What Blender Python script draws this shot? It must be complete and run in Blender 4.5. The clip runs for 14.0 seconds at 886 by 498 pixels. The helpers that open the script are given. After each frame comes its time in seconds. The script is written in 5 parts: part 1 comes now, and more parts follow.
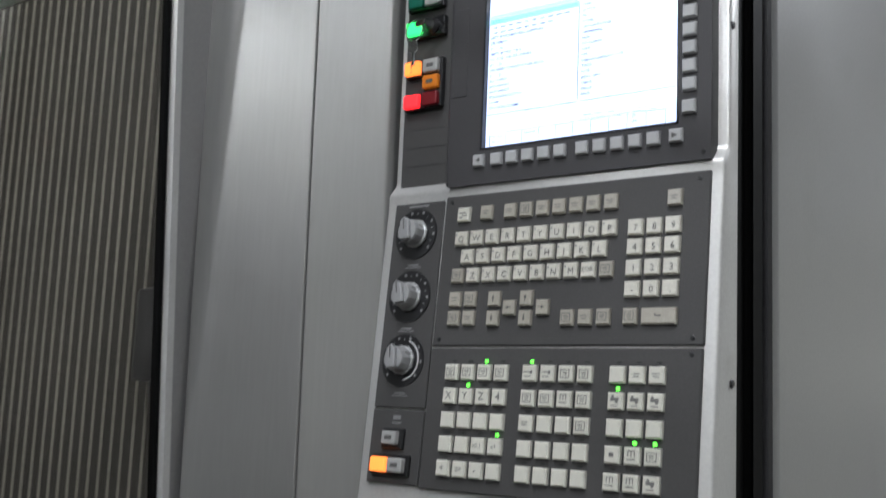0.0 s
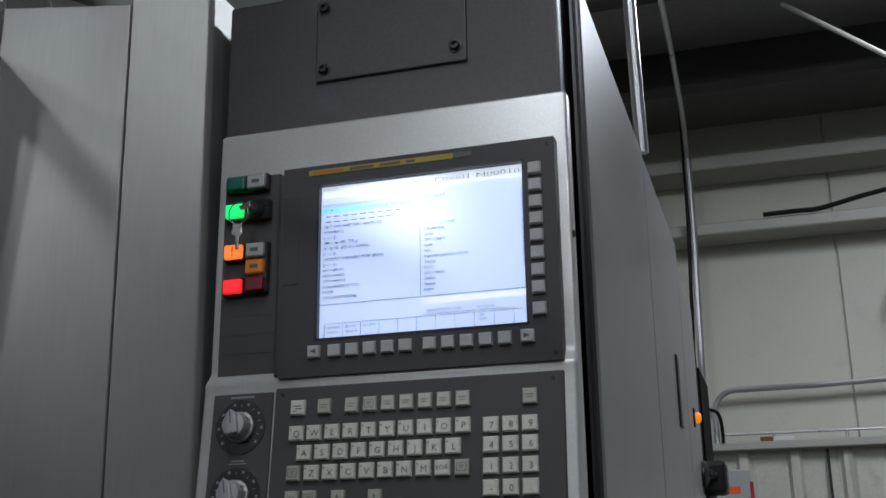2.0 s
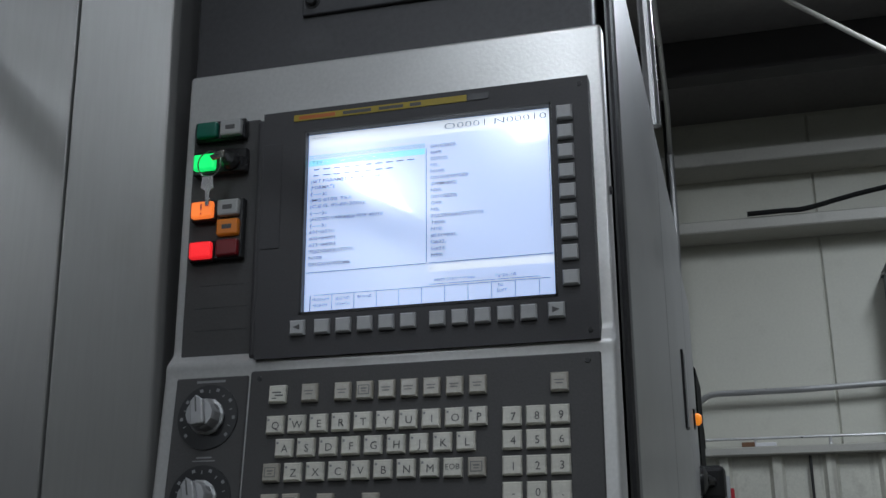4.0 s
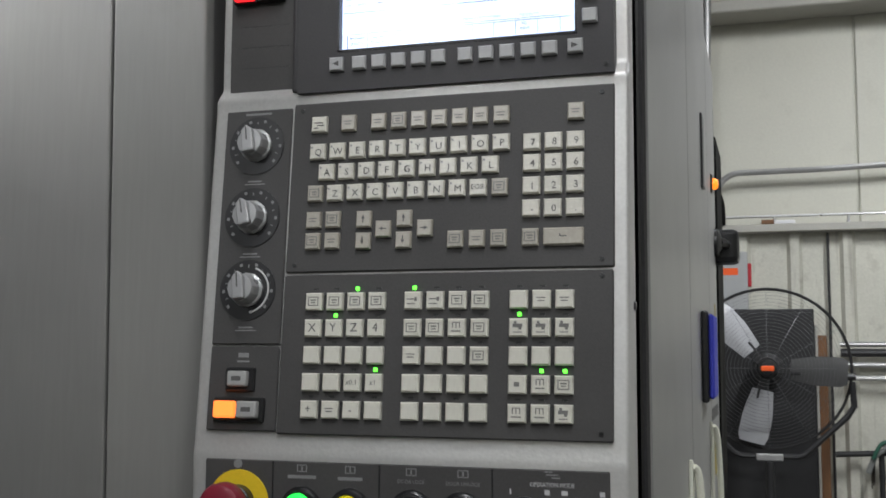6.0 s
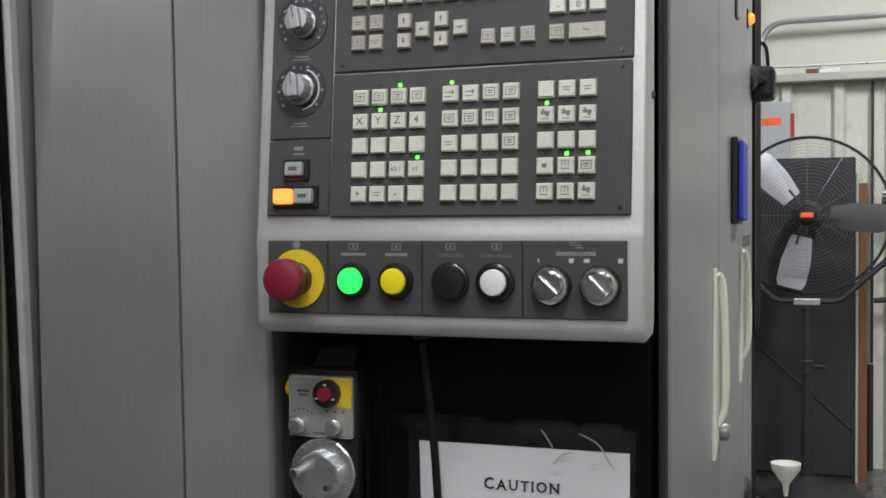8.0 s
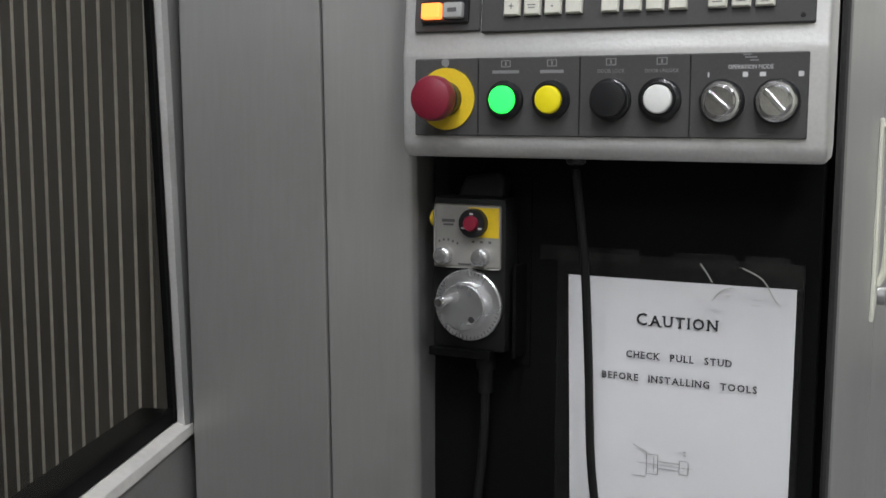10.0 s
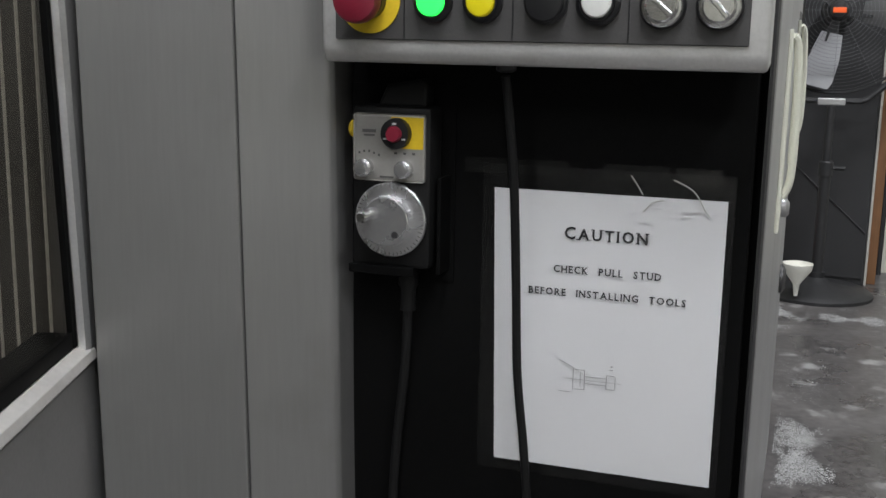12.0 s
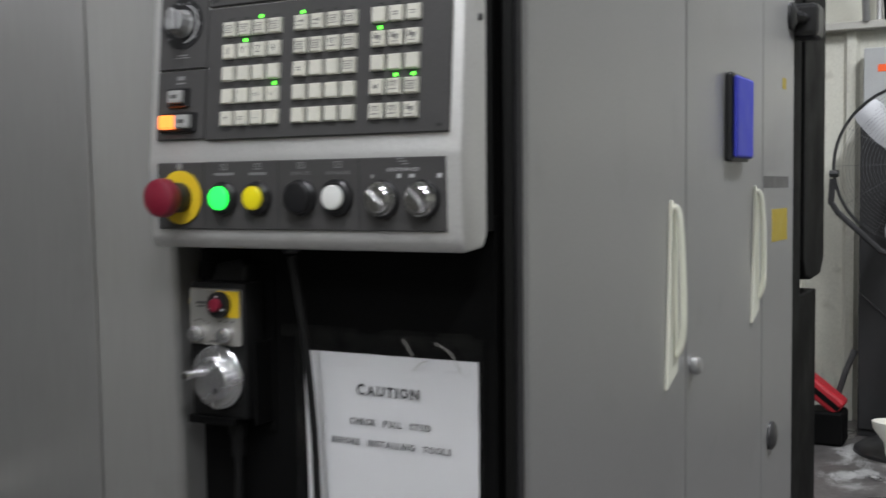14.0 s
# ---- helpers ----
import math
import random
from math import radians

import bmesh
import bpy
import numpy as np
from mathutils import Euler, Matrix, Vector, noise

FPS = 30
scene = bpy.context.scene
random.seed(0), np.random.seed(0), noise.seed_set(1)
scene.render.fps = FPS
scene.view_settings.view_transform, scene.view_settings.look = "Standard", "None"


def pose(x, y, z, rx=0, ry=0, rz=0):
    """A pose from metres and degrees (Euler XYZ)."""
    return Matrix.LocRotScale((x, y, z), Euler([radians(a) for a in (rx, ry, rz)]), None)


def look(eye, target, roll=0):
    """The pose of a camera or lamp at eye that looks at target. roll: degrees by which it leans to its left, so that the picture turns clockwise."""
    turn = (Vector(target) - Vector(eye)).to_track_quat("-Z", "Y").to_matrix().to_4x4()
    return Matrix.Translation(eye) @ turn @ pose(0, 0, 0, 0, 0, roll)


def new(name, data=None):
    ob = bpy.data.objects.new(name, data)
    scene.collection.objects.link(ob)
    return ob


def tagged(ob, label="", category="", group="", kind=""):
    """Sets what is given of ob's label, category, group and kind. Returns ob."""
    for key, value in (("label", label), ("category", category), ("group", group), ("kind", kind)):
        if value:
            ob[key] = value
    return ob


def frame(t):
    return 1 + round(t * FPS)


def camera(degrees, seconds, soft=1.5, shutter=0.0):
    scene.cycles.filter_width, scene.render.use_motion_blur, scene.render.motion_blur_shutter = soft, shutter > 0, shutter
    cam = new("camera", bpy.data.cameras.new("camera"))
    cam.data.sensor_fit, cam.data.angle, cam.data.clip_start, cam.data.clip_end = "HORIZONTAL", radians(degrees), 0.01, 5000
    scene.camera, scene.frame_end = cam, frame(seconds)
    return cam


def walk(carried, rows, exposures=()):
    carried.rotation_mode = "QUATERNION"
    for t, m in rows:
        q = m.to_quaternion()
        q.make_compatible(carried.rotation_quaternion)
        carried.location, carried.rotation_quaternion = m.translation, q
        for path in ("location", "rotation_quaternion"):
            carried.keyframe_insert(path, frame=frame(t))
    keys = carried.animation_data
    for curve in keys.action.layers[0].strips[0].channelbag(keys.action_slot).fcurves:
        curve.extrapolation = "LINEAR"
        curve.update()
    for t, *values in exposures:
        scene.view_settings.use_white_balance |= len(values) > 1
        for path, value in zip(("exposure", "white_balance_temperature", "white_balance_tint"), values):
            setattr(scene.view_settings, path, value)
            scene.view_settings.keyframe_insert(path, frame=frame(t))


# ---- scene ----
cam = camera(44.6, 14.0, 1.5, 0.25)
PATH = [
    (0, (0.025, 0.056, 1.15), (-1.183, 1.624, 1.44), 2.4),
    (0.5, (-0.101, -0.002, 1.194), (-0.956, 1.754, 1.626), 0.0),
    (1, (-0.076, -0.023, 1.197), (-0.673, 1.797, 1.776), -1.8),
    (1.5, (-0.103, -0.057, 1.192), (-0.678, 1.763, 1.789), -0.3),
    (2, (-0.171, -0.043, 1.192), (-0.734, 1.79, 1.759), -0.8),
    (2.2, (-0.195, -0.033, 1.197), (-0.724, 1.817, 1.741), -0.8),
    (4.3, (-0.259, 0.124, 1.204), (-0.754, 1.974, 1.779), -0.2),
    (4.5, (-0.26, 0.126, 1.195), (-0.757, 1.981, 1.754), 0.2),
    (5, (-0.229, 0.116, 1.17), (-0.779, 1.99, 1.598), -0.1),
    (5.5, (-0.225, 0.088, 1.15), (-0.85, 1.967, 1.43), 1.1),
    (6, (-0.237, 0.041, 1.14), (-0.81, 1.947, 1.333), 0.2),
    (6.5, (-0.246, 0.006, 1.121), (-0.697, 1.952, 1.234), 0.5),
    (7, (-0.219, -0.017, 1.101), (-0.697, 1.924, 1.157), -0.2),
    (7.5, (-0.202, -0.032, 1.086), (-0.785, 1.881, 1.087), -0.2),
    (8, (-0.2, -0.046, 1.064), (-0.857, 1.842, 1.017), -0.3),
    (8.5, (-0.212, -0.055, 1.046), (-0.976, 1.791, 0.955), -0.2),
    (9, (-0.225, -0.064, 1.029), (-1.068, 1.744, 0.879), 0.3),
    (9.2, (-0.216, -0.054, 1.01), (-1.096, 1.735, 0.852), 0.5),
    (11.3, (-0.312, 0.011, 0.986), (-1.008, 1.845, 0.597), 0.7),
    (11.5, (-0.311, 0.014, 0.985), (-0.977, 1.859, 0.594), 0.9),
    (12, (-0.307, 0.01, 0.985), (-0.935, 1.868, 0.591), 1.0),
    (12.5, (-0.27, -0.018, 0.988), (-0.926, 1.831, 0.6), 1.5),
    (13, (-0.133, -0.092, 1.006), (-0.965, 1.701, 0.695), 0.9),
    (13.5, (-0.008, -0.122, 1.018), (-0.994, 1.607, 0.824), 1.0),
    (14, (0.116, 0.018, 1.018), (-0.834, 1.774, 0.906), -0.6),
]
EXPOSURES = [(0, 0.55, 6150, 10), (0.5, 0.1, 6050, 9), (1.0, -0.6, 5950, 8), (2.2, -0.65, 5950, 8),
             (4.5, -0.85, 5850, 8), (5.0, -0.65, 5950, 8), (5.5, 0.0, 6250, 9), (6.5, 0.32, 6400, 10),
             (7.5, 0.47, 6350, 10), (8.5, 0.85, 6350, 10), (9.0, 0.88, 6300, 11), (11.5, 0.95, 6350, 11), (12.5, 0.75, 6350, 11),
             (13.5, 0.8, 6350, 11), (14.0, 0.7, 6300, 11)]
walk(cam, [(t, look(eye, target, roll)) for t, eye, target, roll in PATH], EXPOSURES)


# ---- world, lights, exposure ----
scene.view_settings.exposure = 0.0
world = bpy.data.worlds.new("shop_world")
scene.world = world
world.use_nodes = True
world.node_tree.nodes["Background"].inputs[0].default_value = (0.9, 0.95, 1.0, 1)
world.node_tree.nodes["Background"].inputs[1].default_value = 0.05

# fluorescent fixtures under the roof: x, y, watts; from the fourth on, added to brighten
LAMPS = [(-0.65, 2.82, 9), (-2.6, -5.1, 70), (-1.3, -3.5, 30), (1.4, -1.4, 36), (-0.25, -0.6, 32), (0.7, 2.95, 56), (1.2, -4.3, 35), (-3.4, 2.2, 20)]


def roof_z(y):
    return 3.22 + (4.95 - y) * 0.085


# ---- materials ----
MATS = {}


def mat(name, color, rough=0.5, metal=0.0, var=0.12, scale=6.0, fine=120.0, bump=0.05, brush=None, emit=0.0, coat=0.0, spots=0.0, rvar=0.15, spec=0.5, pale=None, streaks=0.0):
    """A procedural surface: two scales of mottling in colour and gloss, and a fine relief."""
    if name in MATS:
        return MATS[name]
    m = bpy.data.materials.new(name)
    m.use_nodes = True
    nt = m.node_tree
    n, l = nt.nodes, nt.links
    b = n["Principled BSDF"]
    b.inputs["Metallic"].default_value = metal
    b.inputs["Coat Weight"].default_value = coat
    b.inputs["Specular IOR Level"].default_value = spec
    co = n.new("ShaderNodeTexCoord")
    mp = n.new("ShaderNodeMapping")
    l.new(co.outputs["Object"], mp.inputs[0])
    if brush:
        mp.inputs["Scale"].default_value = brush
    big = n.new("ShaderNodeTexNoise")
    big.inputs["Scale"].default_value, big.inputs["Detail"].default_value = scale, 5
    l.new(co.outputs["Object"], big.inputs["Vector"])
    small = n.new("ShaderNodeTexNoise")
    small.inputs["Scale"].default_value, small.inputs["Detail"].default_value = fine, 3
    l.new(mp.outputs[0], small.inputs["Vector"])
    add = n.new("ShaderNodeMath")
    add.operation = "ADD"
    l.new(big.outputs[0], add.inputs[0])
    l.new(small.outputs[0], add.inputs[1])
    rng = n.new("ShaderNodeMapRange")
    rng.inputs[1].default_value, rng.inputs[2].default_value = 0.6, 1.4
    rng.inputs[3].default_value, rng.inputs[4].default_value = 1 - var, 1 + var
    l.new(add.outputs[0], rng.inputs[0])
    hsv = n.new("ShaderNodeHueSaturation")
    hsv.inputs["Color"].default_value = (*color, 1)
    l.new(rng.outputs[0], hsv.inputs["Value"])
    last = hsv.outputs[0]
    if spots:
        sp = n.new("ShaderNodeTexNoise")
        sp.inputs["Scale"].default_value, sp.inputs["Detail"].default_value = 9.0, 8
        l.new(co.outputs["Object"], sp.inputs["Vector"])
        cr = n.new("ShaderNodeMapRange")
        cr.inputs[1].default_value, cr.inputs[2].default_value = 0.6, 0.72
        cr.inputs[3].default_value, cr.inputs[4].default_value = 0.0, spots
        l.new(sp.outputs[0], cr.inputs[0])
        mx = n.new("ShaderNodeMixRGB")
        l.new(cr.outputs[0], mx.inputs[0])
        l.new(last, mx.inputs[1])
        mx.inputs[2].default_value = pale or (color[0] * 0.35, color[1] * 0.32, color[2] * 0.28, 1)
        last = mx.outputs[0]
    if streaks:
        sm = n.new("ShaderNodeMapping")
        sm.inputs["Scale"].default_value = (16, 16, 1.6)
        l.new(co.outputs["Object"], sm.inputs[0])
        sn = n.new("ShaderNodeTexNoise")
        sn.inputs["Scale"].default_value, sn.inputs["Detail"].default_value = 1.6, 6
        l.new(sm.outputs[0], sn.inputs["Vector"])
        sr = n.new("ShaderNodeMapRange")
        sr.inputs[1].default_value, sr.inputs[2].default_value = 0.60, 0.72
        sr.inputs[3].default_value, sr.inputs[4].default_value = 0.0, streaks
        l.new(sn.outputs[0], sr.inputs[0])
        sx = n.new("ShaderNodeMixRGB")
        l.new(sr.outputs[0], sx.inputs[0])
        l.new(last, sx.inputs[1])
        sx.inputs[2].default_value = (0.10, 0.075, 0.05, 1)
        last = sx.outputs[0]
    l.new(last, b.inputs["Base Color"])
    rr = n.new("ShaderNodeMapRange")
    rr.inputs[1].default_value, rr.inputs[2].default_value = 0.3, 0.7
    rr.inputs[3].default_value, rr.inputs[4].default_value = max(0.03, rough * (1 - rvar)), min(1, rough * (1 + rvar))
    l.new(big.outputs[0], rr.inputs[0])
    l.new(rr.outputs[0], b.inputs["Roughness"])
    if bump:
        bp = n.new("ShaderNodeBump")
        bp.inputs["Strength"].default_value, bp.inputs["Distance"].default_value = bump, 0.002
        l.new(small.outputs[0], bp.inputs["Height"])
        l.new(bp.outputs[0], b.inputs["Normal"])
    if emit:
        b.inputs["Emission Color"].default_value = (*color, 1)
        b.inputs["Emission Strength"].default_value = emit
    MATS[name] = m
    return m


M_PAINT = mat("grey_machine_paint", (0.275, 0.270, 0.263), 0.34, 0.52, 0.06, 5, 260, 0.03, brush=(1, 1, 0.06), spots=0.12)
M_JAMB = mat("satin_grey_jamb_paint", (0.33, 0.325, 0.32), 0.42, 0.15, 0.08, 6, 240, 0.05, spots=0.15)
M_SIDE = mat("grey_side_paint", (0.36, 0.36, 0.36), 0.36, 0.6, 0.05, 3, 220, 0.06, spots=0.08)
M_SILVER = mat("worn_silver_casting", (0.58, 0.575, 0.56), 0.40, 0.45, 0.09, 9, 300, 0.10, spots=0.28)
M_DARK = mat("dark_grey_sheet", (0.045, 0.044, 0.046), 0.36, 0.3, 0.22, 6, 200, 0.06, spots=0.35, pale=(0.10, 0.10, 0.104, 1))
M_BLACK = mat("black_recess_sheet", (0.004, 0.004, 0.004), 0.6, 0.0, 0.25, 7, 150, 0.08, spec=0.08)
M_PLATE = mat("charcoal_panel_film", (0.064, 0.062, 0.061), 0.50, 0.0, 0.12, 8, 500, 0.08, spec=0.3, spots=0.12, pale=(0.13, 0.125, 0.12, 1))
M_BEZEL = mat("black_bezel_plastic", (0.052, 0.050, 0.052), 0.45, 0.0, 0.12, 8, 500, 0.06, spec=0.35)
M_KEY = mat("beige_key_plastic", (0.60, 0.58, 0.51), 0.28, 0.0, 0.1, 40, 300, 0.03)
M_KEYW = mat("cream_key_plastic", (0.64, 0.625, 0.55), 0.3, 0.0, 0.06, 40, 300, 0.03)
M_KEYD = mat("worn_grey_key", (0.40, 0.375, 0.32), 0.26, 0.0, 0.12, 40, 300, 0.03)
M_SOFT = mat("grey_soft_key", (0.42, 0.42, 0.42), 0.4, 0.0, 0.06, 40, 300, 0.03)
M_INK = mat("dark_legend_ink", (0.09, 0.088, 0.085), 0.6, 0, 0.05, 40, 300, 0)
M_ICON = mat("grey_icon_ink", (0.17, 0.165, 0.155), 0.6, 0, 0.05, 40, 300, 0)
M_PRINT = mat("black_printed_ink", (0.022, 0.022, 0.024), 0.6, 0, 0.05, 40, 300, 0)
M_WHITEINK = mat("pale_legend_ink", (0.55, 0.55, 0.55), 0.6, 0, 0.05, 40, 300, 0)
M_DIMINK = mat("faded_legend_ink", (0.22, 0.22, 0.22), 0.6, 0, 0.05, 40, 300, 0)
M_LED = mat("green_led", (0.12, 1.0, 0.05), 0.3, 0, 0, 6, 100, 0, emit=2.2)
M_KNOB = mat("grey_knob_plastic", (0.36, 0.36, 0.36), 0.3, 0.3, 0.06, 30, 300, 0.03)
M_BLACKP = mat("black_plastic", (0.014, 0.014, 0.015), 0.32, 0, 0.1, 20, 300, 0.03)
M_CHROME = mat("chrome", (0.66, 0.66, 0.66), 0.2, 1.0, 0.05, 20, 200, 0.02)
M_ALU = mat("turned_aluminium", (0.66, 0.66, 0.67), 0.27, 0.9, 0.06, 20, 300, 0.05)
M_MPG = mat("satin_plate", (0.36, 0.35, 0.325), 0.4, 0.4, 0.07, 20, 300, 0.03, spots=0.3)
M_RED = mat("red_mushroom_plastic", (0.20, 0.012, 0.03), 0.42, 0, 0.1, 30, 300, 0.03)
M_YEL = mat("yellow_ring_plastic", (0.75, 0.52, 0.02), 0.5, 0, 0.08, 30, 300, 0.03, spots=0.3)
M_YBTN = mat("yellow_button", (0.72, 0.62, 0.01), 0.3, 0, 0.05, 30, 300, 0.02, emit=0.08)
M_WBTN = mat("white_button", (0.75, 0.75, 0.72), 0.3, 0, 0.05, 30, 300, 0.02)
M_GLIT = mat("lit_green_lens", (0.03, 1.0, 0.09), 0.3, 0, 0, 6, 100, 0, emit=0.95)
M_GBTN = mat("lit_green_square", (0.05, 1.0, 0.18), 0.3, 0, 0, 6, 100, 0, emit=1.3)
M_OLIT = mat("lit_orange_square", (1.0, 0.21, 0.035), 0.3, 0, 0, 6, 100, 0, emit=1.4)
M_RLIT = mat("lit_red_square", (1.0, 0.02, 0.025), 0.3, 0, 0, 6, 100, 0, emit=1.2)
M_GOFF = mat("dark_green_square", (0.01, 0.12, 0.08), 0.3, 0, 0.05, 30, 300, 0)
M_ROFF = mat("dark_red_square", (0.16, 0.008, 0.012), 0.3, 0, 0.05, 30, 300, 0)
M_AOFF = mat("amber_square", (0.55, 0.16, 0.01), 0.3, 0, 0.05, 30, 300, 0, emit=0.12)
M_GREYB = mat("grey_square_button", (0.35, 0.35, 0.34), 0.35, 0, 0.05, 30, 300, 0)
M_PAPER = mat("printed_paper", (0.74, 0.74, 0.75), 0.75, 0, 0.04, 7, 200, 0.15)
M_SMUDGE = mat("grey_smudge", (0.60, 0.60, 0.61), 0.7, 0, 0.1, 30, 200, 0)
M_STRIP = mat("mustard_strip", (0.36, 0.27, 0.02), 0.5, 0, 0.06, 30, 300, 0)
M_STRIPO = mat("orange_print", (0.45, 0.12, 0.02), 0.5, 0, 0.06, 30, 300, 0)
M_SILL = mat("worn_pale_sill", (0.62, 0.60, 0.57), 0.5, 0.1, 0.1, 14, 120, 0.06, spots=0.35)
M_SPILL = mat("dried_powder", (0.36, 0.36, 0.355), 0.8, 0, 0.2, 30, 200, 0.2)
M_TAPE = mat("yellowed_tape", (0.45, 0.45, 0.42), 0.25, 0, 0.1, 20, 200, 0.1)
M_CREAM = mat("cream_handle_plastic", (0.68, 0.68, 0.58), 0.4, 0, 0.04, 10, 200, 0.02)
M_BLUE = mat("blue_eraser_foam", (0.035, 0.045, 0.42), 0.6, 0, 0.1, 20, 300, 0.1)
M_WALL = mat("cream_wall_panel", (0.58, 0.575, 0.50), 0.55, 0, 0.06, 2.2, 90, 0.06, spots=0.08)
M_LINER = mat("cream_steel_liner", (0.56, 0.555, 0.485), 0.5, 0, 0.12, 3.5, 120, 0.05, spots=0.4, streaks=0.35)
M_ROOF = mat("roof_insulation", (0.30, 0.29, 0.28), 0.6, 0, 0.12, 1.5, 40, 0.3)
M_GIRT = mat("painted_purlin", (0.42, 0.41, 0.37), 0.5, 0, 0.08, 4, 100, 0.05, spots=0.2)
M_PURLIN = mat("dark_purlin", (0.05, 0.047, 0.047), 0.6, 0, 0.1, 4, 100, 0.05)
M_FLOOR = mat("worn_dark_concrete", (0.085, 0.08, 0.078), 0.34, 0, 0.6, 3.2, 40, 0.2, spots=0.55, rvar=0.5, pale=(0.42, 0.42, 0.41, 1))
M_CONDUIT = mat("galvanised_conduit", (0.52, 0.52, 0.52), 0.32, 0.75, 0.1, 12, 120, 0.03)
M_WIRE = mat("grey_guard_wire", (0.16, 0.16, 0.165), 0.4, 0.5, 0.1, 20, 200, 0.0)
M_DOOR = mat("dark_grey_door", (0.020, 0.020, 0.021), 0.65, 0, 0.12, 4, 120, 0.05)
M_WOOD = mat("brown_timber_edge", (0.16, 0.075, 0.03), 0.6, 0, 0.25, 20, 90, 0.2, brush=(1, 1, 0.05))
M_FANBLK = mat("black_fan_steel", (0.02, 0.02, 0.021), 0.45, 0, 0.1, 20, 200, 0.03)
M_BLADE = mat("pale_fan_blade", (0.40, 0.405, 0.42), 0.35, 0.3, 0.1, 12, 200, 0.03)
# darkened copy of the blade metal, shade put into the colour of one blade
M_BLADE_SHADE = mat("shaded_fan_blade", (0.10, 0.10, 0.10), 0.5, 0.2, 0.1, 12, 200, 0.03)
M_ORANGE = mat("orange_hub_badge", (0.9, 0.12, 0.02), 0.4, 0, 0.05, 12, 200, 0.0)
M_OLAMP = mat("orange_indicator", (1.0, 0.28, 0.02), 0.3, 0, 0, 12, 200, 0.0, emit=1.0)
M_GBOX = mat("grey_enclosure_paint", (0.17, 0.175, 0.185), 0.5, 0, 0.06, 5, 150, 0.04)
M_LGBOX = mat("light_grey_enclosure", (0.38, 0.39, 0.39), 0.5, 0, 0.06, 5, 150, 0.04)
M_REDBOX = mat("red_steel", (0.42, 0.02, 0.03), 0.4, 0, 0.1, 12, 150, 0.03)
M_RUBBER = mat("black_rubber", (0.009, 0.009, 0.009), 0.55, 0, 0.1, 20, 200, 0.08, spec=0.2)
M_STAIN = mat("dried_drip_stain", (0.07, 0.06, 0.048), 0.6, 0, 0.3, 30, 200, 0.1)
M_HOSE = mat("grey_hose", (0.20, 0.21, 0.20), 0.5, 0, 0.1, 20, 200, 0.05)
M_GHOSE = mat("green_hose", (0.03, 0.12, 0.08), 0.5, 0, 0.1, 20, 200, 0.05)
M_FUNNEL = mat("white_funnel_plastic", (0.78, 0.77, 0.70), 0.4, 0, 0.04, 12, 200, 0.0)
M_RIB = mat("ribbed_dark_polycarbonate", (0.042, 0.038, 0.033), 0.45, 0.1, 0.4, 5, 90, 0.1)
# paler copy for the ribs: the light they catch is put into the colour
M_RIBL = mat("rib_lit_edge", (0.36, 0.34, 0.30), 0.4, 0.2, 0.25, 6, 90, 0.1)
M_TUBE = mat("fluorescent_tube", (1.0, 0.97, 0.92), 0.5, 0, 0, 6, 100, 0, emit=9.0)
M_SCREEN = mat("lcd_white", (0.58, 0.68, 0.95), 0.25, 0, 0, 6, 100, 0, emit=1.15, coat=0.6)
M_SCRW = mat("lcd_bright_band", (0.88, 0.92, 0.98), 0.25, 0, 0, 6, 100, 0, emit=1.1)
M_SCRC = mat("lcd_cyan_band", (0.25, 0.82, 0.95), 0.25, 0, 0, 6, 100, 0, emit=1.0)
M_SCRB = mat("lcd_blue_band", (0.45, 0.62, 0.88), 0.25, 0, 0, 6, 100, 0, emit=0.75)
M_SCRK = mat("lcd_dark_text", (0.06, 0.07, 0.12), 0.3, 0, 0, 6, 100, 0, emit=0.3)


def glass(name, tint, rough, gloss):
    m = bpy.data.materials.new(name)
    m.use_nodes = True
    nt = m.node_tree
    n, l = nt.nodes, nt.links
    n.remove(n["Principled BSDF"])
    t = n.new("ShaderNodeBsdfTransparent")
    t.inputs[0].default_value = (*tint, 1)
    g = n.new("ShaderNodeBsdfGlossy")
    g.inputs["Roughness"].default_value = rough
    mx = n.new("ShaderNodeMixShader")
    mx.inputs[0].default_value = gloss
    l.new(t.outputs[0], mx.inputs[1])
    l.new(g.outputs[0], mx.inputs[2])
    l.new(mx.outputs[0], n["Material Output"].inputs[0])
    return m


M_GLASS = glass("screen_cover_glass", (0.99, 0.99, 0.99), 0.16, 0.05)
M_SLEEVE = glass("clear_plastic_sleeve", (0.98, 0.98, 0.98), 0.2, 0.025)
M_WINDOW = glass("smoked_door_glass", (0.93, 0.92, 0.88), 0.1, 0.05)


# ---- mesh helpers ----
def mesh_object(name, bm, material, smooth=False):
    me = bpy.data.meshes.new(name)
    bmesh.ops.recalc_face_normals(bm, faces=bm.faces)
    bm.to_mesh(me)
    bm.free()
    for m in material if isinstance(material, (list, tuple)) else [material]:
        me.materials.append(m)
    if smooth:
        me.polygons.foreach_set("use_smooth", [True] * len(me.polygons))
        me.set_sharp_from_angle(angle=radians(35))
    return new(name, me)


def thing(name, m, label, category, group="", kind=""):
    ob = new(name)
    ob.matrix_world = m
    ob.empty_display_size = 0.05
    return tagged(ob, label, category, group, kind)


def part(name, bm, material, parent, label="", at=None, smooth=False):
    ob = mesh_object(name, bm, material, smooth)
    ob.parent = parent
    if at is not None:
        ob.matrix_local = at
    if label:
        ob["label"] = label
    return ob


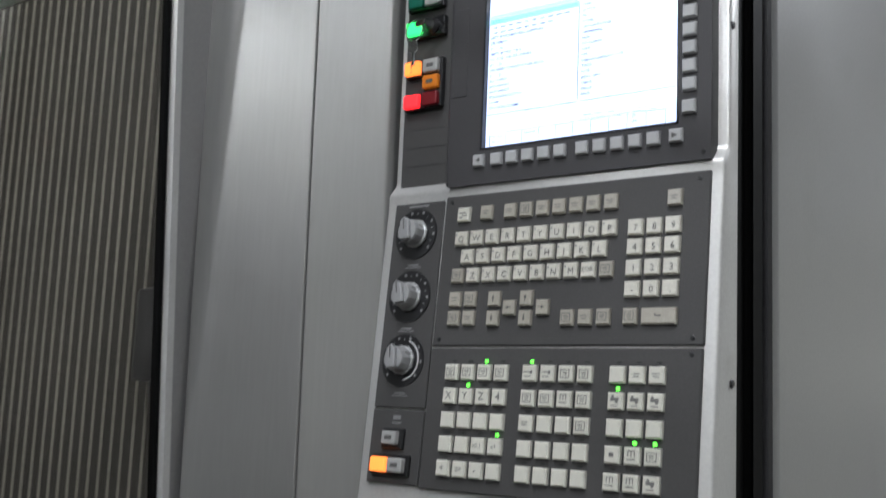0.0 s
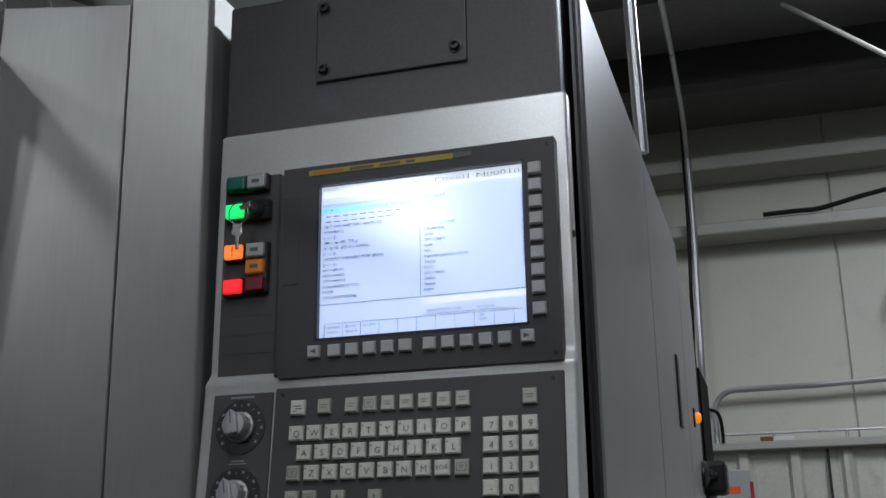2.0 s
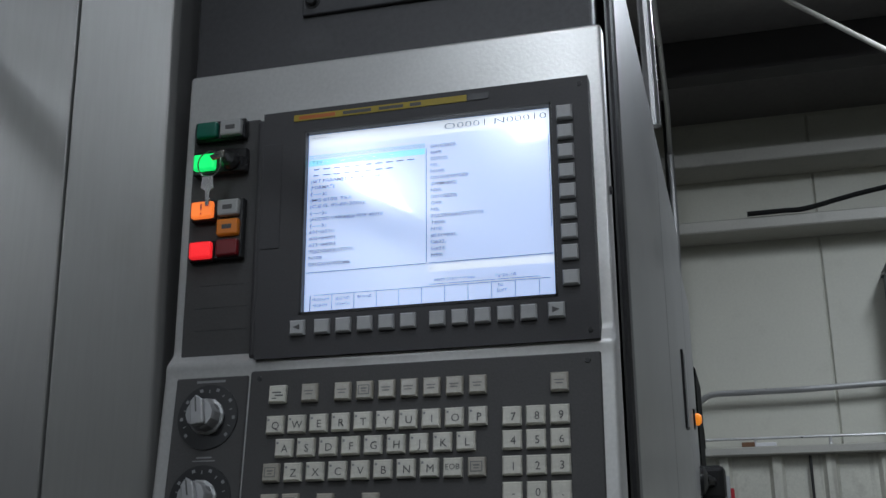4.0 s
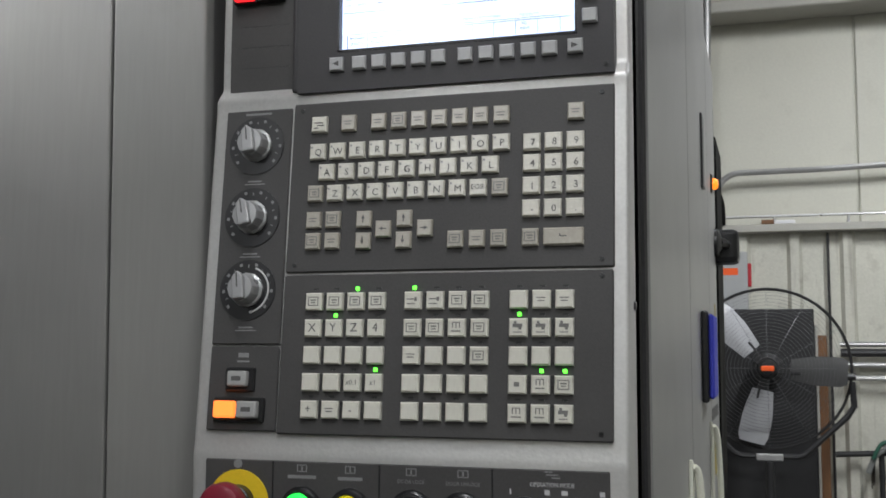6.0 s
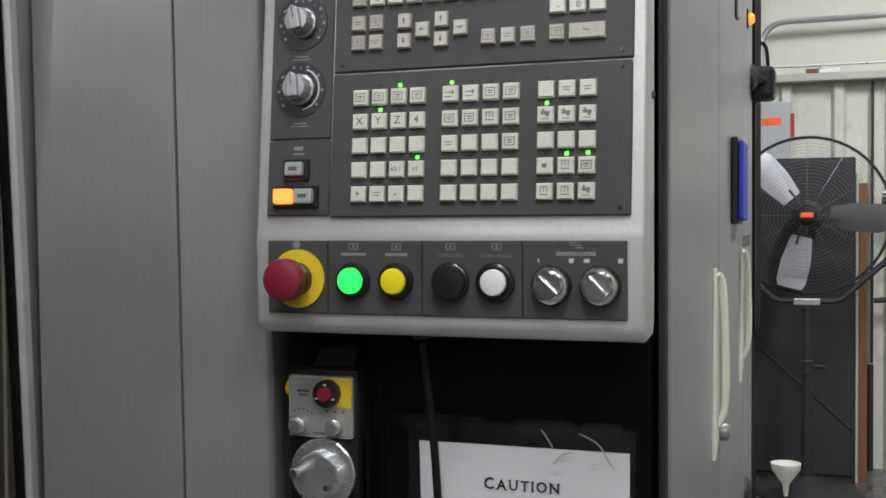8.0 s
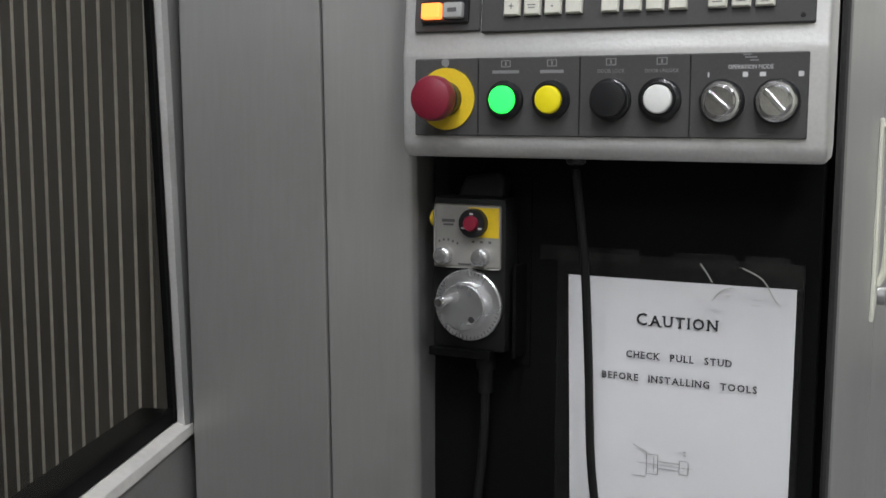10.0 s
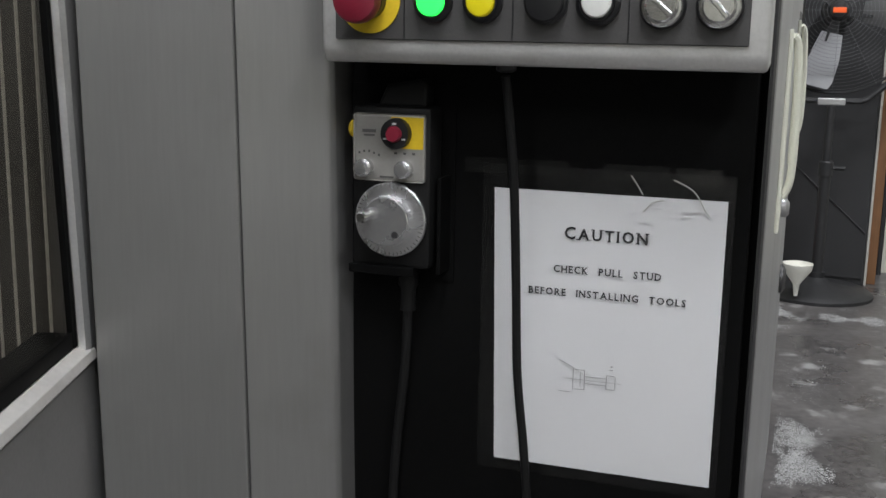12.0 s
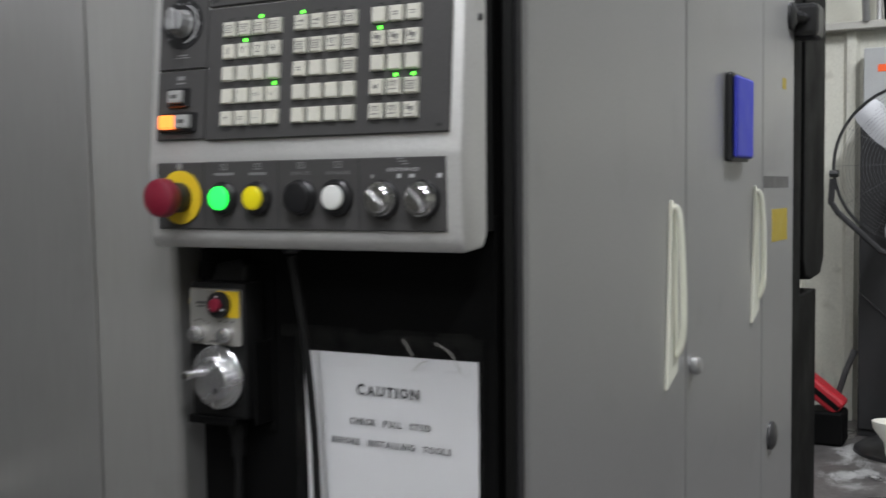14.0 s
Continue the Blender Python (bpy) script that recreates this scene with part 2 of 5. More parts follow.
def share(name, ob, parent, at, material=None):
    o = new(name, ob.data)
    o.parent = parent
    o.matrix_local = at
    return o


def box(lo, hi, bevel=0.0, seg=2, bm=None):
    own = bmesh.new()
    bmesh.ops.create_cube(own, size=1.0, matrix=Matrix.LocRotScale(((lo[0] + hi[0]) / 2, (lo[1] + hi[1]) / 2, (lo[2] + hi[2]) / 2), None, (hi[0] - lo[0], hi[1] - lo[1], hi[2] - lo[2])))
    if bevel:
        bmesh.ops.bevel(own, geom=list(own.edges), offset=bevel, segments=seg, affect="EDGES", profile=0.5)
    return join(bm, own)


def join(bm, own):
    if bm is None:
        return own
    me = bpy.data.meshes.new("t")
    own.to_mesh(me)
    own.free()
    bm.from_mesh(me)
    bpy.data.meshes.remove(me)
    return bm


def lathe(profile, seg=28, bm=None, m=None):
    """A turned body about local z from (radius, height) pairs, bottom to top."""
    own = bmesh.new()
    rings = []
    for r, h in profile:
        if r < 1e-6:
            rings.append([own.verts.new((0, 0, h))])
        else:
            rings.append([own.verts.new((r * math.cos(2 * math.pi * k / seg), r * math.sin(2 * math.pi * k / seg), h)) for k in range(seg)])
    for a, b in zip(rings, rings[1:]):
        for k in range(seg):
            k2 = (k + 1) % seg
            if len(a) == 1 and len(b) == 1:
                continue
            if len(a) == 1:
                own.faces.new((a[0], b[k], b[k2]))
            elif len(b) == 1:
                own.faces.new((a[k], a[k2], b[0]))
            else:
                own.faces.new((a[k], a[k2], b[k2], b[k]))
    for ring in (rings[0], rings[-1]):
        if len(ring) > 1:
            own.faces.new(ring)
    if m is not None:
        own.transform(m)
    return join(bm, own)


def tube(points, r, seg=10, bm=None, closed=False):
    """A round bar along points, with joints mitred by parallel frames."""
    own = bmesh.new()
    pts = [Vector(p) for p in points]
    rings, side = [], None
    count = len(pts)
    for k, p in enumerate(pts):
        a = pts[(k - 1) % count] if closed or k else p
        b = pts[(k + 1) % count] if closed or k < count - 1 else p
        d = (b - a).normalized()
        if side is None:
            side = d.orthogonal().normalized()
        side = (side - d * side.dot(d)).normalized()
        up = d.cross(side)
        rings.append([own.verts.new(p + r * (math.cos(2 * math.pi * j / seg) * side + math.sin(2 * math.pi * j / seg) * up)) for j in range(seg)])
    pairs = list(zip(rings, rings[1:])) + ([(rings[-1], rings[0])] if closed else [])
    for a, b in pairs:
        for j in range(seg):
            own.faces.new((a[j], a[(j + 1) % seg], b[(j + 1) % seg], b[j]))
    if not closed:
        own.faces.new(rings[0])
        own.faces.new(rings[-1])
    return join(bm, own)


def curve_points(ctrl, steps=8):
    """A smooth line through control points."""
    pts = [Vector(c) for c in ctrl]
    out = []
    for k in range(len(pts) - 1):
        p0, p1, p2, p3 = pts[max(k - 1, 0)], pts[k], pts[k + 1], pts[min(k + 2, len(pts) - 1)]
        for s in range(steps):
            t = s / steps
            out.append(0.5 * (2 * p1 + (p2 - p0) * t + (2 * p0 - 5 * p1 + 4 * p2 - p3) * t * t + (3 * p1 - p0 - 3 * p2 + p3) * t ** 3))
    return out + [pts[-1]]


def prism(poly, axis, lo, hi, bevel=0.0, seg=2, bm=None):
    """A closed outline extruded along an axis: "x" takes (y, z) pairs, "z" takes (x, y)."""
    own = bmesh.new()

    def spot(p, h):
        return (h, p[0], p[1]) if axis == "x" else (p[0], p[1], h) if axis == "z" else (p[0], h, p[1])

    a = [own.verts.new(spot(p, lo)) for p in poly]
    b = [own.verts.new(spot(p, hi)) for p in poly]
    own.faces.new(a)
    own.faces.new(b)
    for k in range(len(poly)):
        j = (k + 1) % len(poly)
        own.faces.new((a[k], a[j], b[j], b[k]))
    bmesh.ops.recalc_face_normals(own, faces=own.faces)
    if bevel:
        bmesh.ops.bevel(own, geom=list(own.edges), offset=bevel, segments=seg, affect="EDGES", profile=0.5)
    return join(bm, own)


FONT_CACHE = {}


def lettering(text, size, material, parent, at, name="lettering", width=None, depth=0.0, bold=0.0):
    """Flat words in the built-in font, centred on the pose."""
    key = (text, round(size, 5), width, material.name)
    if key not in FONT_CACHE:
        cu = bpy.data.curves.new("t", "FONT")
        cu.body, cu.size, cu.align_x, cu.align_y, cu.resolution_u = text, size, "CENTER", "CENTER", 2
        cu.extrude, cu.offset = depth, bold * size
        ob = bpy.data.objects.new("t", cu)
        me = bpy.data.meshes.new_from_object(ob)
        bpy.data.objects.remove(ob)
        bpy.data.curves.remove(cu)
        if width and len(me.vertices):
            xs = [v.co.x for v in me.vertices]
            k = width / max(max(xs) - min(xs), 1e-6)
            me.transform(Matrix.Diagonal((k, 1, 1, 1)))
        me.materials.clear()
        me.materials.append(material)
        FONT_CACHE[key] = me
    o = new(name, FONT_CACHE[key])
    o.parent = parent
    o.matrix_local = at
    return o


# where a serif sits on each capital: (fraction of the width, 0 foot or 1 head)
SERIFS = {"A": ((0, 0), (1, 0)), "U": ((0.06, 1), (0.94, 1)), "T": ((0.5, 0),), "I": ((0.5, 0), (0.5, 1)), "N": ((0.06, 0), (0.06, 1), (0.94, 1)), "H": ((0.06, 0), (0.06, 1), (0.94, 0), (0.94, 1)),
          "E": ((0.1, 0), (0.1, 1)), "K": ((0.06, 0), (0.06, 1), (0.9, 0), (0.85, 1)), "P": ((0.1, 0), (0.1, 1)), "L": ((0.1, 0), (0.1, 1)), "D": ((0.06, 0), (0.06, 1)), "B": ((0.08, 0), (0.08, 1)), "F": ((0.1, 0), (0.1, 1)), "R": ((0.08, 0), (0.08, 1), (0.95, 0))}


def serif_line(text, size, width, material, parent, at):
    """A line of capitals with serifs, spaced out to a given width."""
    first = "CAUTION" == text
    glyphs, pen = [], 0.0
    for n, ch in enumerate(text):
        if ch == " ":
            pen += size * 0.95
            continue
        tall = size if n == 0 or text[n - 1] == " " or not first else size * 0.9
        cu = bpy.data.curves.new("t", "FONT")
        cu.body, cu.size, cu.resolution_u, cu.offset = ch, tall, 2, 0.020 * size
        ob = bpy.data.objects.new("t", cu)
        me = bpy.data.meshes.new_from_object(ob)
        bpy.data.objects.remove(ob)
        bpy.data.curves.remove(cu)
        bm = bmesh.new()
        bm.from_mesh(me)
        bpy.data.meshes.remove(me)
        xs, ys = [v.co.x for v in bm.verts], [v.co.y for v in bm.verts]
        x0, w, y0, hh = min(xs), max(xs) - min(xs), min(ys), max(ys) - min(ys)
        bm.transform(Matrix.Translation((-x0, -y0, 0)))
        half = size * 0.115
        for fx, fy in SERIFS.get(ch, ()):
            cx, cy = fx * w, hh - 0.03 * size if fy else 0.03 * size
            quad = [bm.verts.new((cx + sx * half, cy + sy * 0.028 * size, 0.00003)) for sx, sy in ((-1, -1), (1, -1), (1, 1), (-1, 1))]
            bm.faces.new(quad)
        glyphs.append((bm, pen))
        pen += w + size * 0.17
    k = width / (pen - size * 0.17)
    for bm, x in glyphs:
        bm.transform(Matrix.Translation((at[0] - width / 2, at[1] - size * 0.36, at[2])) @ Matrix.Diagonal((k, 1, 1, 1)) @ Matrix.Translation((x, 0, 0)))
        part("lettering", bm, material, parent)


def bars(rects, z, material, parent, name="marking"):
    """Thin raised printed bars: (x, y, w, h) each, in the plane of the parent."""
    bm = bmesh.new()
    for x, y, w, h in rects:
        box((x - w / 2, y - h / 2, z), (x + w / 2, y + h / 2, z + 0.0002), bm=bm)
    return part(name, bm, material, parent)


def face_pose(y, z, tilt=0.0):
    """A panel's pose: local x right, y up, z out towards the aisle; tilted back by degrees."""
    c, s = math.cos(radians(tilt)), math.sin(radians(tilt))
    return Matrix(((1, 0, 0, 0), (0, s, -c, y), (0, c, s, z), (0, 0, 0, 1)))


# ---- the building ----
def building():
    f = mesh_object("floor", box((-7, -6, -0.1), (5, 5.0, 0.0)), M_FLOOR)
    tagged(f, "worn dark grey concrete workshop floor with pale spills", "floor", kind="structure")
    # back wall: smooth insulated panels above, ribbed liner below
    w = mesh_object("wall_north", box((-7, 4.97, 0), (5, 5.12, 3.3)), M_WALL)
    tagged(w, "cream insulated wall panels with dark vertical seams", "wall", kind="structure")
    for k in range(-4, 4):
        x = 0.150 + k * 0.98
        box_m = box((x + 0.004, 4.955, 1.705), (x + 0.976, 4.97, 3.2), 0.004, 1)
        part("panel", box_m, M_WALL, w)
    bm = bmesh.new()
    poly = []
    x = -5.2425
    while x < 3.6:
        poly += [(x, 4.93), (x + 0.145, 4.93), (x + 0.16, 4.905), (x + 0.195, 4.905), (x + 0.21, 4.93)]
        x += 0.215
    poly += [(x, 4.93), (x, 4.954), (-5.2425, 4.954)]
    prism(poly, "z", 0.0, 1.665, bm=bm)
    part("steel_liner", bm, M_LINER, w, "cream ribbed steel liner, stained near the floor")
    part("ledge", box((-5.2, 4.86, 1.6655), (3.6, 4.954, 1.70), 0.004, 1), M_GIRT, w)
    g = mesh_object("trim", box((-6.9, 4.75, 2.615), (4.9, 4.954, 2.67), 0.006, 1), M_GIRT)
    tagged(g, "cream painted steel wall girt", "girt", kind="structure")
    g = mesh_object("trim", box((-6.9, 4.72, 2.915), (4.9, 4.954, 2.98), 0.006, 1), M_GIRT)
    tagged(g, "cream painted eave strut", "girt", kind="structure")
    s = mesh_object("wall_south", box((-7, -6.15, 0), (5, -6, 4.3)), M_WALL)
    tagged(s, "cream workshop wall panels", "wall", kind="structure")
    s = mesh_object("wall_west", box((-7.15, -6, 0), (-7, 5.1, 4.3)), M_WALL)
    tagged(s, "cream workshop wall panels", "wall", kind="structure")
    s = mesh_object("wall_east", box((5, -6, 0), (5.15, 5.1, 4.3)), M_WALL)
    tagged(s, "cream workshop wall panels", "wall", kind="structure")
    # roof sheet with purlins in one mesh
    bm = bmesh.new()
    prism([(5.1, roof_z(5.1)), (-6.1, roof_z(-6.1)), (-6.1, roof_z(-6.1) + 0.1), (5.1, roof_z(5.1) + 0.1)], "x", -7.1, 5.1, bm=bm)
    for f2 in bm.faces:
        f2.material_index = 0
    y = 4.25
    while y > -5.8:
        before = len(bm.faces)
        z = roof_z(y)
        box((-7, y - 0.03, z - 0.17), (5, y + 0.03, z - 0.002), bm=bm)
        box((-7, y - 0.07, z - 0.18), (5, y + 0.03, z - 0.165), bm=bm)
        bm.faces.ensure_lookup_table()
        for f2 in bm.faces[before:]:
            f2.material_index = 1
        y -= 0.72
    c = mesh_object("ceiling", bm, [M_ROOF, M_PURLIN])
    tagged(c, "grey insulated metal roof on dark steel purlins", "ceiling", kind="structure")
    b = mesh_object("trim", tube([(-0.02, 3.6, 3.10), (0.95, 3.6, 2.33)], 0.009), M_GIRT)
    tagged(b, "pale diagonal roof brace rod", "brace", kind="structure")


def ceiling_light(x, y, watts):
    z = roof_z(y) - 0.26
    t = thing("ceiling_light", pose(x, y, z, 0, 0, 90), "white twin-tube fluorescent strip light under the roof, several added as unseen fill", "ceiling light", "fluorescent strip lights")
    part("housing", prism([(-0.11, 0.0), (-0.06, 0.06), (0.06, 0.06), (0.11, 0.0), (0.1, 0.0), (0.05, 0.045), (-0.05, 0.045), (-0.1, 0.0)], "x", -0.62, 0.62), M_GIRT, t)
    for dy in (-0.05, 0.05):
        part("tube", tube([(-0.6, dy, 0.012), (0.6, dy, 0.012)], 0.016), M_TUBE, t)
    for dx in (-0.5, 0.5):
        part("hanger", tube([(dx, 0, 0.055), (dx, 0, 0.265)], 0.004, 6), M_CONDUIT, t)
    lamp = bpy.data.lights.new("strip_light", "AREA")
    lamp.shape, lamp.size, lamp.size_y, lamp.energy, lamp.color = "RECTANGLE", 1.25, 0.2, watts, (0.965, 0.98, 1.0)
    o = new("strip_light", lamp)
    o.matrix_world = pose(x, y, z - 0.03, 0, 0, 90)


building()
for lx, ly, lw in LAMPS:
    ceiling_light(lx, ly, lw)


# ---- the machine: column, door, panels ----
DOOR_AT = Matrix(((0.33, 0.944, 0, -0.973), (-0.944, 0.33, 0, 0.89), (0, 0, 1, 0), (0, 0, 0, 1)))


def machine():
    t = thing("machining_centre", pose(0, 0, 0), "large grey machining centre with ribbed door window and folded corner column", "machine")
    # folded corner column, two skins that meet in a fine seam
    def lean(bm):
        bm.transform(Matrix.Translation((0, 0, 0.85)) @ Matrix.Shear("XY", 4, (-0.016, 0.0)) @ Matrix.Translation((0, 0, -0.85)))
        return bm

    part("column_sheet", lean(prism([(-0.960, 0.884), (-0.9583, 0.8682), (-0.8165, 0.9075), (-0.8165, 0.93), (-0.94, 0.9)], "z", 0.03, 1.815, 0.002)), M_PAINT, t, "grey folded column sheet")
    part("column_sheet", lean(prism([(-0.8145, 0.908), (-0.743, 0.955), (-0.739, 0.962), (-0.739, 1.05), (-0.754, 1.05), (-0.754, 0.966), (-0.8145, 0.93)], "z", 0.03, 1.85, 0.002)), M_PAINT, t, "grey folded column sheet")
    part("column_back", box((-0.95, 0.97, 0.03), (-0.755, 1.04, 1.80)), M_DARK, t)
    # plinth and roof lid
    part("plinth", box((-0.93, 1.0, 0.0), (-0.36, 2.44, 0.05)), M_BLACK, t)
    part("rear_body", box((-0.93, 1.30, 0.05), (-0.41, 2.44, 1.59)), M_DARK, t)
    # recess below the console, dark cover above it
    part("recess_sheet", box((-0.736, 0.995, 0.03), (-0.352, 1.01, 0.99), 0.002), M_BLACK, t, "black recess sheet below the console")
    part("upper_cover", box((-0.735, 0.965, 1.60), (-0.352, 1.02, 1.822), 0.003), M_DARK, t, "dark grey scuffed cover sheet above the console")
    part("lid", box((-0.75, 1.02, 1.60), (-0.36, 2.2, 1.79)), M_DARK, t)
    # black strip gives the column-to-console gap its shade by colour
    part("gap_shade", box((-0.775, 1.024, 0.05), (-0.722, 1.04, 1.82)), M_BLACK, t, "black strip standing for the shade in the gap beside the console")
    # bolted blanking plate
    pl = part("blanking_plate", box((-0.6245, 0.961, 1.709), (-0.4503, 0.9665, 1.807), 0.0015), M_DARK, t, "dark blanking plate with four bolts")
    bolt = None
    for x, z in ((-0.614, 1.798), (-0.4625, 1.797), (-0.4625, 1.727), (-0.614, 1.723)):
        m = Matrix.Translation((x, 0.961, z)) @ Matrix.Rotation(radians(90), 4, "X")
        if bolt is None:
            bolt = part("bolt", lathe([(0.0075, 0), (0.0075, 0.0008), (0.0055, 0.0012), (0.0055, 0.005), (0.0045, 0.006), (0.003, 0.006), (0.0028, 0.003), (0, 0.003)], 16), M_BLACKP, pl, "", m, True)
        else:
            share("bolt", bolt, pl, m)
    # post with rubber seals beside the console
    part("seal_post", prism([(-0.352, 1.012), (-0.345, 1.0), (-0.345, 1.022), (-0.352, 1.03), (-0.40, 1.03), (-0.40, 1.012)], "z", 0.03, 2.1), M_BLACK, t, "black seal strip")
    part("seal_post", prism([(-0.36, 1.031), (-0.343, 1.031), (-0.341, 1.036), (-0.343, 1.042), (-0.36, 1.042)], "z", 0.03, 2.1), M_DARK, t)
    part("corner_post", prism([(-0.40, 1.044), (-0.346, 1.044), (-0.340, 1.05), (-0.340, 1.07), (-0.40, 1.07)], "z", 0.03, 1.95, 0.002), M_SIDE, t, "grey corner post")
    # enclosed body behind the door and the column
    part("shell", prism([(-0.99, 2.40), (-0.99, 0.95), (-2.45, 0.95), (-2.45, -0.49), (-2.6, -0.49), (-2.6, 2.40)], "z", 0.0, 1.74, 0.0), M_SIDE, t, "grey sheet-steel machine shell")
    part("front_wall", prism([(-2.45, -0.49), (-0.56, -0.49), (-0.57, -0.46), (-2.45, -0.46)], "z", 0.0, 1.74), M_SIDE, t)
    return t


machine()


def side_doors():
    """The flank: sheet doors with handles, beside the aisle."""
    def handle(parent, y, z0, z1):
        m = Matrix.Translation((-0.345, y, 0))
        bm = prism([(-0.03, z0), (0.022, z0 + 0.02), (0.028, z0 + 0.06), (0.018, z1 - 0.01), (-0.006, z1)], "x", 0.0, 0.006, 0.002)
        h = part("handle", bm, M_CREAM, parent, "cream plastic pull handle", m)
        pts = curve_points([(0.006, 0.0, z1 - 0.01), (0.013, 0.006, z1 - 0.03), (0.017, 0.012, (z0 + z1) / 2), (0.015, 0.014, z0 + 0.07), (0.005, 0.012, z0 + 0.045)], 6)
        part("grip", tube(pts, 0.0055, 8), M_CREAM, h, "", None, True)

    spans = [(1.072, 1.655, 1.85), (1.658, 2.20, 1.845), (2.203, 2.52, 1.775)]
    doors = []
    for k, (y0, y1, top) in enumerate(spans):
        t = thing("side_door", pose(0, 0, 0), ("wide grey sheet-steel side door with cream pull handle", "grey sheet-steel side door with cream pull handle and grip slot", "narrow grey side cover with stickers")[k], "machine door")
        part("sheet", box((-0.40, y0, 0.06), (-0.345, y1, top), 0.004), M_SIDE, t)
        doors.append(t)
    handle(doors[0], 1.572, 0.72, 0.998)
    handle(doors[1], 2.125, 0.755, 1.018)
    kn = lathe([(0.012, 0), (0.014, 0.004), (0.014, 0.012), (0.009, 0.016), (0, 0.016)], 16)
    part("knob", kn, M_CONDUIT, doors[1], "small lock knob", Matrix.Translation((-0.345, 1.69, 0.735)) @ Matrix.Rotation(radians(90), 4, "Y"), True)
    part("grip_slot", box((-0.346, 1.985, 1.435), (-0.341, 2.02, 1.57), 0.002), M_BLACKP, doors[1], "black framed grip slot")
    part("slot_plate", box((-0.342, 1.993, 1.437), (-0.339, 2.03, 1.562), 0.001), M_SIDE, doors[1])
    part("sticker", box((-0.3455, 2.21, 1.012), (-0.3445, 2.46, 1.036)), M_INK, doors[2], "dark warning strip sticker")
    part("sticker", box((-0.3455, 2.29, 0.90), (-0.3445, 2.45, 0.968)), M_STRIP, doors[2], "yellow warning sticker")
    part("sticker", box((-0.3455, 2.39, 1.222), (-0.3445, 2.43, 1.246)), M_STRIP, doors[2], "yellow warning sticker")
    part("latch", lathe([(0.03, 0), (0.03, 0.006), (0.02, 0.012), (0, 0.012)], 18), M_DARK, doors[2], "round latch", Matrix.Translation((-0.345, 2.285, 0.50)) @ Matrix.Rotation(radians(90), 4, "Y"), True)
    part("lamp_body", box((-0.35, 2.325, 1.475), (-0.341, 2.355, 1.515), 0.004), M_BLACKP, doors[2])
    part("indicator", lathe([(0.012, 0), (0.012, 0.007), (0.008, 0.012), (0, 0.013)], 16), M_OLAMP, doors[2], "glowing orange indicator lamp", Matrix.Translation((-0.342, 2.345, 1.495)) @ Matrix.Rotation(radians(90), 4, "Y"), True)
    # black rear upright and bar
    u = thing("rear_upright", pose(0, 0, 0), "black rear upright with rounded hanging bar behind the side doors", "upright")
    part("frame", box((-0.52, 2.525, 0.0), (-0.350, 2.64, 1.72), 0.004), M_BLACK, u)
    part("bar", prism([(2.66, 1.66), (2.66, 0.84), (2.69, 0.80), (2.77, 0.785), (2.90, 0.79), (2.95, 0.83), (2.95, 1.66)], "x", -0.42, -0.346, 0.006), M_BLACK, u)
    part("skirt", box((-0.50, 2.642, 0.0), (-0.352, 2.87, 0.755), 0.004), M_BLACK, u)
    part("bracket", box((-0.42, 2.63, 1.2), (-0.38, 2.67, 1.24)), M_BLACK, u)
    c = thing("work_lamp", pose(-0.350, 2.47, 1.385), "black swivel work lamp on the machine flank", "lamp")
    part("base", lathe([(0.03, 0), (0.03, 0.012), (0.016, 0.02), (0, 0.02)], 18), M_BLACKP, c, "", Matrix.Rotation(radians(90), 4, "Y"), True)
    part("arm", tube([(0.012, 0, 0), (0.022, 0.02, 0), (0.026, 0.06, 0)], 0.012, 8), M_BLACKP, c)
    part("head", box((-0.005, 0.05, -0.04), (0.055, 0.14, 0.035), 0.012), M_BLACKP, c)
    # whiteboard eraser held on the second door
    e = thing("board_eraser", pose(-0.345, 1.965, 1.137), "blue board eraser with black back stuck on the side door", "eraser")
    part("back", box((0.0, -0.066, -0.077), (0.012, 0.066, 0.077), 0.004), M_BLACKP, e)
    part("pad", prism([(-0.062, -0.071), (0.062, -0.071), (0.062, 0.071), (-0.062, 0.071)], "x", 0.0123, 0.021, 0.005, 3), M_BLUE, e)


side_doors()


GUARD_FIRST, GUARD_STEP = -0.0247, 0.0213


